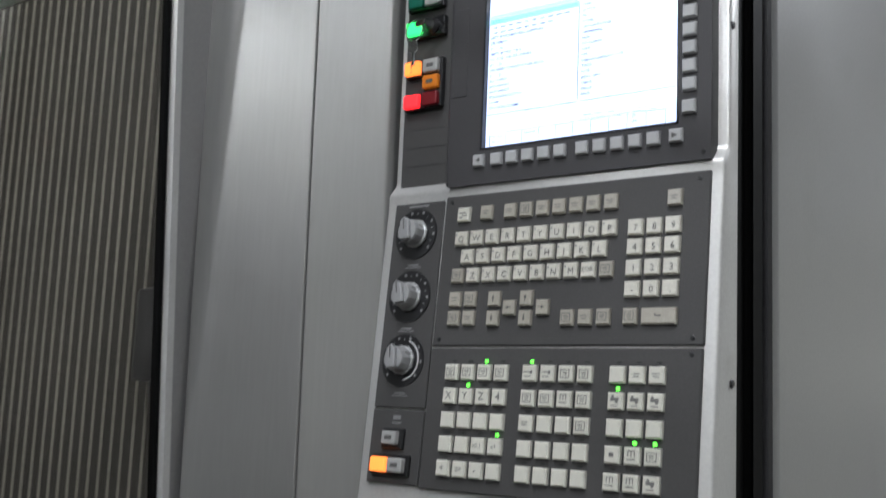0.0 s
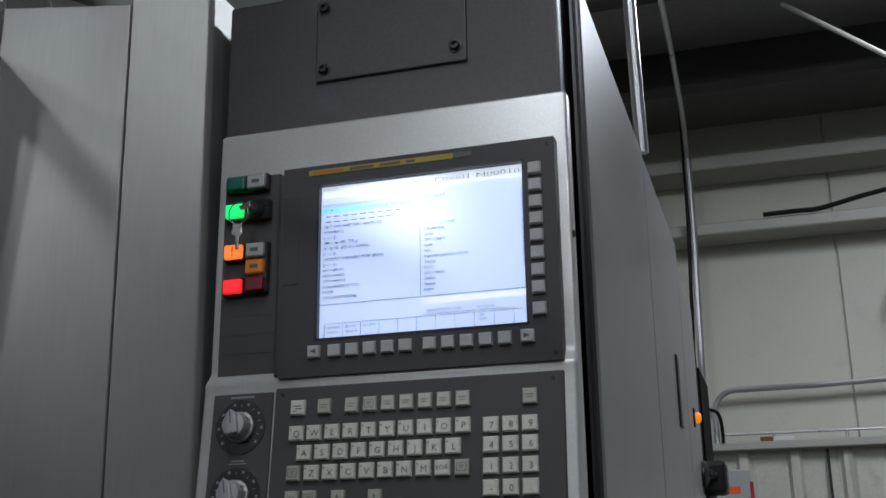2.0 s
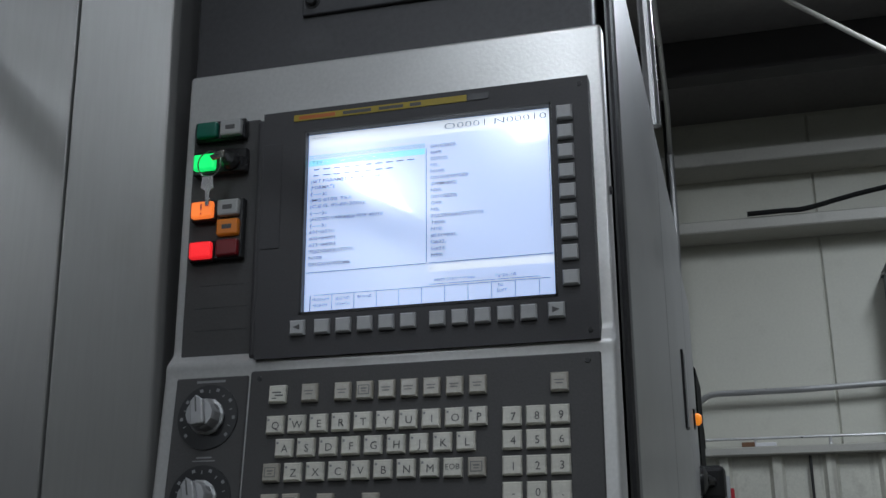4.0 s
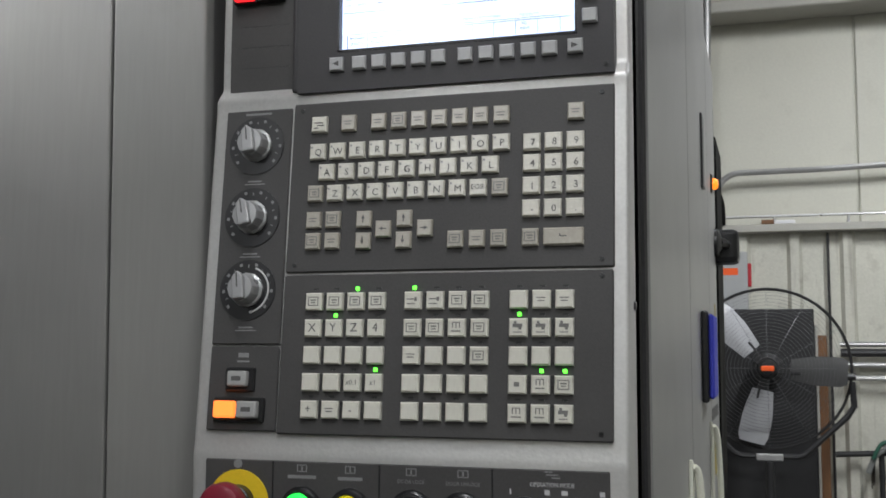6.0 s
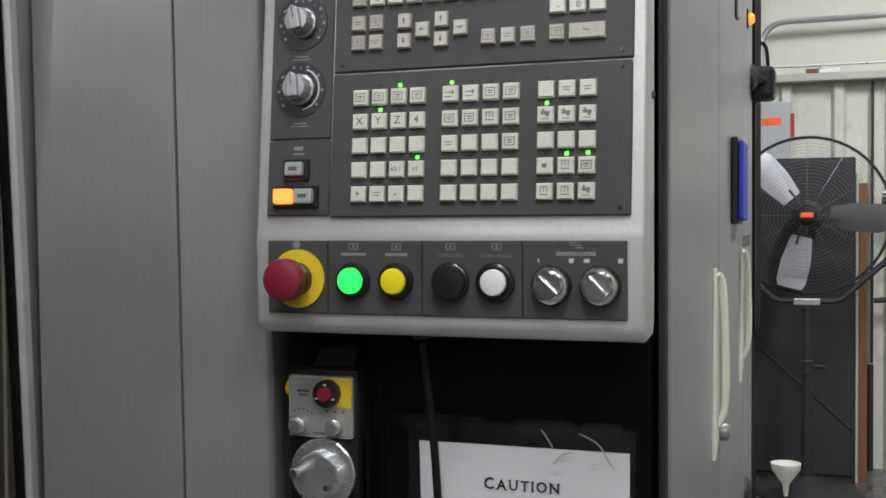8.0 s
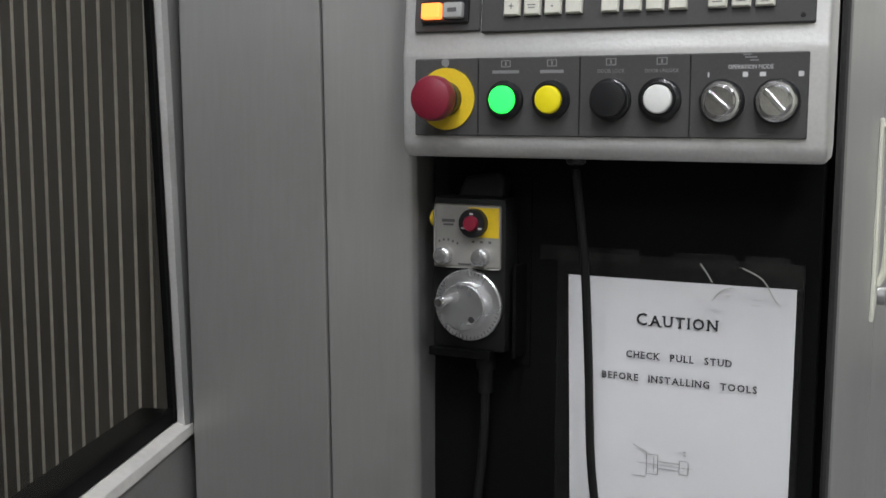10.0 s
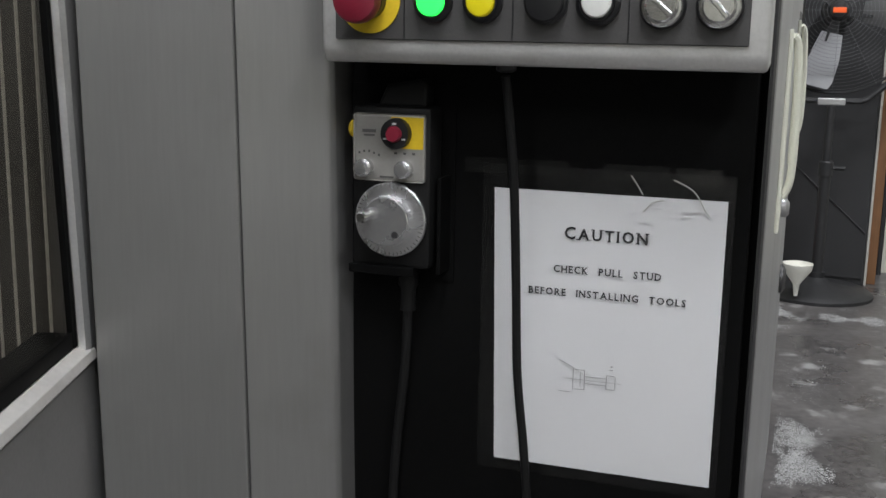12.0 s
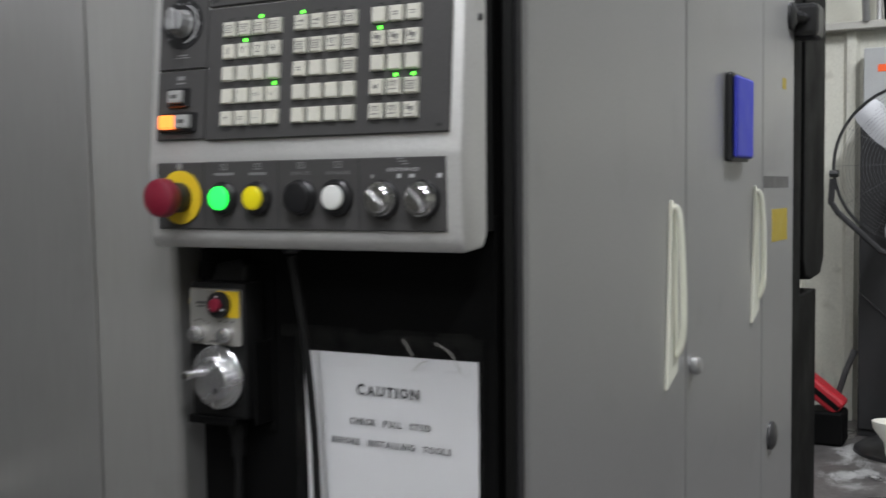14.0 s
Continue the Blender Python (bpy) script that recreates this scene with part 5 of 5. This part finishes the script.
# ---- the far end of the aisle ----
def pedestal_fan():
    t = thing("pedestal_fan", pose(-0.243, 4.40, 0.0), "black pedestal fan with wire guard and pale blades", "fan")
    part("base", lathe([(0.215, 0.0), (0.215, 0.012), (0.19, 0.03), (0.06, 0.05), (0.03, 0.07), (0.03, 0.09)], 40), M_FANBLK, t, "", None, True)
    part("pole", lathe([(0.021, 0.08), (0.021, 0.5), (0.016, 0.502), (0.016, 0.735)], 16), M_FANBLK, t, "", None, True)
    part("clamp_knob", lathe([(0.027, 0.0), (0.027, 0.05), (0.022, 0.055)], 16), M_FANBLK, t, "", Matrix.Translation((0, 0, 0.47)), True)
    part("clamp_lever", tube([(0.02, 0, 0.5), (0.07, -0.01, 0.5)], 0.008, 8), M_FANBLK, t)
    cz, cy = 1.089, 0.0
    R = 0.308
    yoke = [(0.305, 0.02, cz - 0.05), (0.31, 0.02, cz - 0.14), (0.285, 0.02, cz - 0.18), (0.13, 0.02, cz - 0.325), (0.105, 0.02, cz - 0.335), (-0.105, 0.02, cz - 0.335), (-0.13, 0.02, cz - 0.325), (-0.285, 0.02, cz - 0.18), (-0.31, 0.02, cz - 0.14), (-0.305, 0.02, cz - 0.05)]
    part("yoke", tube(yoke, 0.012, 8), M_FANBLK, t)
    part("yoke_saddle", box((-0.05, 0.0, cz - 0.352), (0.05, 0.04, cz - 0.325), 0.004), M_CONDUIT, t)
    for sgn in (-1, 1):
        part("pivot", tube([(sgn * 0.285, 0.03, cz - 0.03), (sgn * 0.318, 0.03, cz - 0.03)], 0.014, 8), M_FANBLK, t)
    g = part("guard", tube([(R * math.cos(a * math.pi / 24), 0.06, cz + R * math.sin(a * math.pi / 24)) for a in range(48)], 0.006, 6, closed=True), M_FANBLK, t, "black wire guard")
    for fr in [0.14 + 0.043 * q for q in range(20)]:
        yy = -0.075 + 0.115 * (fr ** 2.4)
        part("guard_ring", tube([(fr * R * math.cos(a * math.pi / 22), yy, cz + fr * R * math.sin(a * math.pi / 22)) for a in range(44)], 0.0006, 4, closed=True), M_WIRE, g)
    spoke = None
    for n in range(12):
        pts = [(0, -0.075 + 0.115 * (fr ** 2.4), fr * R) for fr in (0.14, 0.4, 0.65, 0.85, 1.0)]
        m = Matrix.Translation((0, 0, cz)) @ Matrix.Rotation(n * math.pi / 6, 4, "Y")
        if spoke is None:
            spoke = part("guard_spoke", tube(pts, 0.0009, 4), M_WIRE, g, "", m)
        else:
            share("guard_spoke", spoke, g, m)
    part("motor", lathe([(0.04, 0.0), (0.06, 0.02), (0.065, 0.12), (0.05, 0.15), (0, 0.15)], 24), M_FANBLK, t, "", Matrix.Translation((0, 0.03, cz)) @ Matrix.Rotation(radians(-90), 4, "X"), True)
    hub = part("hub", lathe([(0.034, 0.0), (0.034, 0.03), (0.024, 0.045), (0.0, 0.047)], 24), M_FANBLK, t, "", Matrix.Translation((0, -0.01, cz)) @ Matrix.Rotation(radians(90), 4, "X"), True)
    part("badge", box((-0.024, -0.08, cz - 0.01), (0.024, -0.074, cz + 0.01), 0.003), M_ORANGE, t, "orange badge")
    # the middle entry uses the blade colour with shade painted in
    for ang, m in ((41, M_BLADE), (-93, M_BLADE_SHADE), (163 + 4, M_BLADE)):
        bm = bmesh.new()
        nr, nw = 8, 5
        gr = []
        for i in range(nr + 1):
            r = 0.085 + 0.205 * i / nr
            w = 0.078 + 0.034 * min(1.0, i / nr * 2.2) - 0.02 * max(0, i / nr - 0.9) / 0.1
            gr.append([bm.verts.new((w * (k / nw - 0.5), 0.016 * (k / nw - 0.5) - 0.006 * math.sin(math.pi * k / nw), r)) for k in range(nw + 1)])
        for i in range(nr):
            for k in range(nw):
                bm.faces.new((gr[i][k], gr[i][k + 1], gr[i + 1][k + 1], gr[i + 1][k]))
        ret = bmesh.ops.extrude_face_region(bm, geom=list(bm.faces))
        bmesh.ops.translate(bm, verts=[v for v in ret["geom"] if isinstance(v, bmesh.types.BMVert)], vec=(0, 0.002, 0))
        part("blade_arm", box((-0.018, -0.004, 0.03), (0.018, 0.003, 0.12), 0.001, 1), M_FANBLK, t, "", Matrix.Translation((0, 0.0, cz)) @ Matrix.Rotation(radians(-ang), 4, "Y"))
        part("blade", bm, m, t, "pale metal blade" if m is M_BLADE else "", Matrix.Translation((0, 0.0, cz)) @ Matrix.Rotation(radians(-ang), 4, "Y"), True)


pedestal_fan()


def aisle_end():
    d = thing("cabinet", pose(0, 0, 0), "tall dark grey steel cabinet with timber edge against the wall", "cabinet")
    part("body", box((-0.475, 4.62, 0.0), (-0.060, 4.9, 1.325), 0.004), M_DOOR, d)
    part("front", box((-0.47, 4.612, 0.03), (-0.066, 4.62, 1.31), 0.002), M_DOOR, d)
    part("pale_edge", box((-0.058, 4.625, 0.0), (-0.048, 4.9, 1.26), 0.002), M_GIRT, d, "pale steel edge strip")
    part("timber_edge", box((-0.047, 4.66, 0.0), (-0.012, 4.9, 1.22), 0.003), M_WOOD, d, "worn brown timber edge")
    part("strap", tube([(-0.47, 4.61, 0.58), (-0.07, 4.61, 0.22)], 0.004, 6), M_DARK, d)
    b = thing("breaker_box", pose(-0.40, 4.86, 1.45), "light grey breaker box with orange label above the cabinet", "electrical box")
    part("body", box((-0.09, -0.04, -0.13), (0.085, 0.045, 0.13), 0.004), M_LGBOX, b)
    part("label", box((-0.035, -0.0412, 0.03), (0.045, -0.04, 0.06)), M_ORANGE, b, "orange label")
    part("lever", box((0.085, -0.03, -0.02), (0.1, 0.0, 0.08), 0.003), M_REDBOX, b, "red switch lever")
    g = thing("transformer_box", pose(0.66, 4.80, 2.17), "dark grey electrical enclosure on a pale bracket shelf", "electrical box")
    part("body", box((-0.27, -0.16, -0.22), (0.27, 0.145, 0.235), 0.004), M_GBOX, g)
    part("lid", box((-0.28, -0.17, 0.235), (0.28, 0.15, 0.25), 0.003), M_GBOX, g)
    part("label", box((-0.02, -0.1612, 0.06), (0.05, -0.16, 0.14)), M_LGBOX, g, "pale rating label")
    part("latch", tube([(-0.27, -0.12, 0.19), (-0.31, -0.12, 0.19)], 0.008, 6), M_CHROME, g)
    part("shelf", box((-0.28, -0.2, -0.262), (0.28, 0.15, -0.222), 0.003), M_GIRT, g, "pale steel shelf")
    part("brace", prism([(0.145, -0.27), (-0.16, -0.265), (-0.14, -0.30), (0.12, -0.50), (0.145, -0.5)], "x", -0.18, -0.14), M_GIRT, g)
    # conduits
    def run(name, pts, r, m, label, steps=6):
        o = mesh_object(name, tube(pts, r, 10), m, True)
        return tagged(o, label, name, group="")
    bend = [(-0.437, 4.88, 1.70), (-0.437, 4.88, 1.835)] + [(-0.437 + 0.095 * (1 - math.cos(a)), 4.88, 1.835 + 0.095 * math.sin(a)) for a in [k * math.pi / 12 for k in range(1, 7)]] + [(0.0, 4.88, 1.932), (0.395, 4.88, 1.945)]
    run("conduit", bend, 0.013, M_CONDUIT, "galvanised conduit bent along the wall to the enclosure")
    run("conduit", curve_points([(-0.455, 4.70, 2.98), (-0.455, 4.72, 2.67), (-0.462, 4.72, 2.33), (-0.469, 4.73, 1.98), (-0.484, 4.80, 1.82), (-0.486, 4.86, 1.70)]), 0.015, M_CONDUIT, "galvanised conduit dropping down the wall")
    run("conduit", curve_points([(-0.47, 4.71, 3.3), (-0.475, 4.71, 2.7), (-0.49, 4.74, 2.3), (-0.50, 4.80, 1.9), (-0.42, 4.82, 1.82), (-0.41, 4.86, 1.70)]), 0.008, M_RUBBER, "black flexible cable beside the conduit")
    roofrun = [(-0.455, 4.70, 2.98), (-0.436, 4.28, 3.016), (-0.426, 3.8, 3.056), (-0.423, 3.3, 3.10), (-0.42, 2.7, 3.15), (-0.42, 2.0, 3.21)]
    run("conduit", roofrun, 0.011, M_CONDUIT, "galvanised conduit under the roof purlins")
    run("conduit", [(-0.345, 1.66, 1.85), (-0.347, 1.64, 2.1), (-0.35, 1.62, roof_z(1.62) + 0.02)], 0.011, M_CONDUIT, "galvanised conduit rising from the machine")
    run("cable", curve_points([(-0.15, 4.735, 2.679), (0.0, 4.735, 2.681), (0.10, 4.735, 2.684), (0.35, 4.735, 2.735), (0.8, 4.735, 2.80), (1.5, 4.735, 2.90)]), 0.011, M_RUBBER, "black cable draped over the wall girt")
    run("pipe", [(0.015, 4.90, 0.46), (0.015, 4.90, 1.66)], 0.006, M_FANBLK, "thin dark pipe down the ribbed liner")
    run("pipe", [(0.008, 4.885, 0.0), (0.008, 4.885, 0.455)], 0.014, M_FANBLK, "black standpipe at the foot of the wall")
    random.seed(21)
    for x, z, count in ((0.14, 0.73, 4), (0.20, 0.74, 4), (0.28, 0.72, 3), (0.42, 0.62, 6), (0.50, 0.61, 4), (0.10, 0.45, 3), (0.36, 0.95, 3)):
        for _ in range(count):
            dx, top, long, w = x + random.uniform(-0.04, 0.04), z - random.uniform(0.0, 0.03), random.uniform(0.05, 0.19), random.uniform(0.006, 0.015)
            sag = random.uniform(-0.006, 0.006)
            dr = prism([(dx - w / 2, top), (dx + w / 2, top + 0.008), (dx + w * 0.45, top - long * 0.5), (dx + sag + w * 0.2, top - long), (dx + sag - w * 0.2, top - long * 0.95), (dx - w * 0.4, top - long * 0.4)], "y", 4.9265, 4.931)
            tagged(mesh_object("drip_stain", dr, M_STAIN), "dark dried drip stain under the wall pipes", "stain", "drip stains on the liner")
    rail = run("rail", [(-0.42, 4.875, 1.735), (0.55, 4.875, 1.735)], 0.006, M_CONDUIT, "thin galvanised rail on the ledge")
    for x in (-0.2, 0.1, 0.35):
        box_o = part("rail_post", lathe([(0.01, 0), (0.006, 0.01), (0.006, 0.032), (0, 0.034)], 10), M_CONDUIT, rail, "", Matrix.Translation((x, 4.875, 1.70)))
    tg = mesh_object("tag", box((-0.20, 4.862, 1.70), (-0.115, 4.90, 1.716), 0.002), M_PAPER)
    tagged(tg, "white paper tag lying on the ledge", "tag")
    tb = mesh_object("block", box((-0.255, 4.862, 1.70), (-0.202, 4.90, 1.72), 0.003), M_WOOD)
    tagged(tb, "small brown wooden block lying on the ledge", "block")
    for z, x0, m in ((1.185, 0.05, M_CONDUIT), (1.10, 0.05, M_CONDUIT), (1.045, 0.05, M_CONDUIT)):
        run("pipe", [(x0, 4.87, z), (1.4, 4.87, z)], 0.011, m, "galvanised pipe along the ribbed liner")
    run("pipe", [(0.05, 4.86, 1.15), (0.37, 4.86, 1.15), (0.395, 4.86, 1.14), (0.405, 4.86, 1.11), (0.405, 4.86, 0.70)], 0.017, M_FANBLK, "black steel pipe with elbow on the wall")
    run("pipe", [(0.02, 4.86, 0.73), (0.20, 4.86, 0.74), (0.30, 4.86, 0.74)], 0.012, M_FANBLK, "black steel pipe with hose hook")
    run("pipe", [(0.195, 4.85, 0.74), (0.195, 4.85, 0.44), (0.17, 4.83, 0.40)], 0.012, M_FANBLK, "black drop pipe with valve")
    run("pipe", [(0.38, 4.86, 0.63), (0.60, 4.86, 0.63)], 0.016, M_FANBLK, "black steel pipe stub")
    run("hose", curve_points([(0.14, 4.80, 0.008), (0.20, 4.80, 0.3), (0.30, 4.82, 0.55), (0.33, 4.83, 0.70), (0.27, 4.83, 0.765), (0.18, 4.83, 0.74), (0.14, 4.83, 0.66)]), 0.011, M_HOSE, "grey air hose looped over the wall hook")
    run("hose", curve_points([(0.55, 4.78, 0.008), (0.50, 4.80, 0.25), (0.42, 4.82, 0.55), (0.35, 4.83, 0.72), (0.28, 4.83, 0.775), (0.20, 4.83, 0.76)]), 0.015, M_HOSE, "thick grey hose hung on the wall hook")
    run("hose", curve_points([(0.30, 4.81, 0.50), (0.315, 4.81, 0.66), (0.28, 4.815, 0.775), (0.20, 4.815, 0.785), (0.16, 4.815, 0.72)]), 0.008, M_GHOSE, "green hose looped over the wall hook")
    r = thing("rack", pose(0.62, 4.55, 0.0), "dark steel rack with open rungs beside the wall", "rack")
    for x in (0.0, 0.35):
        part("upright", box((x, 0, 0), (x + 0.035, 0.035, 1.06), 0.002), M_GBOX, r)
    for z in (0.3, 0.5, 0.7, 0.9, 1.03):
        part("rung", box((0.035, 0.005, z), (0.35, 0.03, z + 0.03), 0.002), M_GBOX, r)
    # on the floor by the fan
    k = thing("jack", pose(-0.575, 4.44, 0.0), "red steel jack lying by the cabinet", "jack")
    part("body", box((-0.085, -0.05, -0.034), (0.085, 0.05, 0.034), 0.012, 2), M_REDBOX, k, "", Matrix.Translation((0.0, 0, 0.195)) @ Matrix.Rotation(radians(38), 4, "Y"))
    part("rail", box((-0.07, -0.053, -0.012), (0.08, -0.0502, 0.008), 0.001), M_BLACK, k, "", Matrix.Translation((0.0, 0, 0.195)) @ Matrix.Rotation(radians(38), 4, "Y"))
    part("foot", box((-0.05, -0.06, 0.0), (0.08, 0.08, 0.135), 0.012), M_BLACK, k)
    part("handle", tube(curve_points([(0.04, 0.05, 0.17), (0.07, 0.08, 0.28), (0.10, 0.10, 0.36)]), 0.012, 8), M_FANBLK, k)
    f = mesh_object("funnel", lathe([(0.006, 0.0), (0.0075, 0.0), (0.013, 0.045), (0.052, 0.10), (0.056, 0.125), (0.053, 0.125), (0.048, 0.10), (0.010, 0.046)], 28), M_FUNNEL, True)
    f.matrix_world = pose(-0.315, 4.20, 0.031)
    tagged(f, "white plastic funnel stood on the fan base", "funnel")


aisle_end()


def spill():
    """Pale dried powder on the floor: many flakes, thick in the middle of each patch and thinning outwards."""
    random.seed(11)
    verts, faces = [], []
    patches = ((-0.285, 2.62, 0.10, 0.34, 26000), (-0.40, 3.98, 0.13, 0.20, 22000), (-0.10, 4.02, 0.20, 0.09, 9000), (-0.46, 4.25, 0.09, 0.22, 14000), (-0.25, 3.2, 0.16, 0.5, 1500))
    for cx, cy, rx, ry, n in patches:
        for _ in range(n):
            a, d = 2 * math.pi * random.random(), random.random() ** 0.7
            x, y = cx + rx * d * math.cos(a), cy + ry * d * math.sin(a)
            if noise.noise((x * 14, y * 7, 2.0)) + 0.35 * noise.noise((x * 50, y * 30, 5.0)) < d - 0.75 + 0.55 * random.random() or x < -0.335 and y < 2.9:
                continue
            r = 0.0005 + 0.0018 * random.random() ** 4
            k, base = random.randint(4, 6), len(verts)
            for j in range(k):
                q = r * (0.6 + 0.7 * random.random())
                verts.append((x + q * math.cos(2 * math.pi * j / k), y + 1.6 * q * math.sin(2 * math.pi * j / k), 0.0008))
            verts.append((x, y, 0.0015))
            faces += [(base + j, base + (j + 1) % k, base + k) for j in range(k)]
    me = bpy.data.meshes.new("spilled_powder")
    me.from_pydata(verts, [], faces)
    me.materials.append(M_SPILL)
    tagged(new("spilled_powder", me), "pale dried powder spilled on the dark floor", "spill", kind="stuff")


spill()


# ---- above the corner column ----
def above():
    for k in range(2):
        o = mesh_object("hose", tube(curve_points([(-1.6, 1.16 + 0.05 * k, 2.02 - 0.05 * k), (-1.25, 1.14 + 0.05 * k, 2.05 - 0.05 * k), (-1.02, 1.10 + 0.05 * k, 1.97 - 0.05 * k), (-0.94, 1.08 + 0.05 * k, 1.85 - 0.05 * k), (-0.92, 1.07 + 0.05 * k, 1.72)]), 0.024, 12), M_HOSE, True)
        tagged(o, "grey conduit hose curving into the machine top", "hose")
    b = mesh_object("hose_clamp", tube([(-1.19, 1.16 + 0.035 * math.cos(a * math.pi / 8) * 1.6, 2.01 + 0.035 * math.sin(a * math.pi / 8) * 1.6) for a in range(16)], 0.006, 6, closed=True), M_ALU)
    tagged(b, "bright band clamp round the hoses", "clamp")
    c = thing("rear_cover", pose(0, 0, 0), "grey ribbed telescopic cover behind the machine column", "machine cover")
    part("sheet", box((-2.6, 1.62, 1.742), (-0.99, 1.66, 3.0), 0.003), M_SIDE, c)
    for k in range(10):
        x = -0.985 + k * 0.05
        part("fold", prism([(x, 1.60), (x + 0.04, 1.585), (x + 0.046, 1.60), (x + 0.046, 1.64), (x, 1.64)], "z", 1.742, 3.0, 0.001), M_SIDE if k != 1 else M_DARK, c)


above()
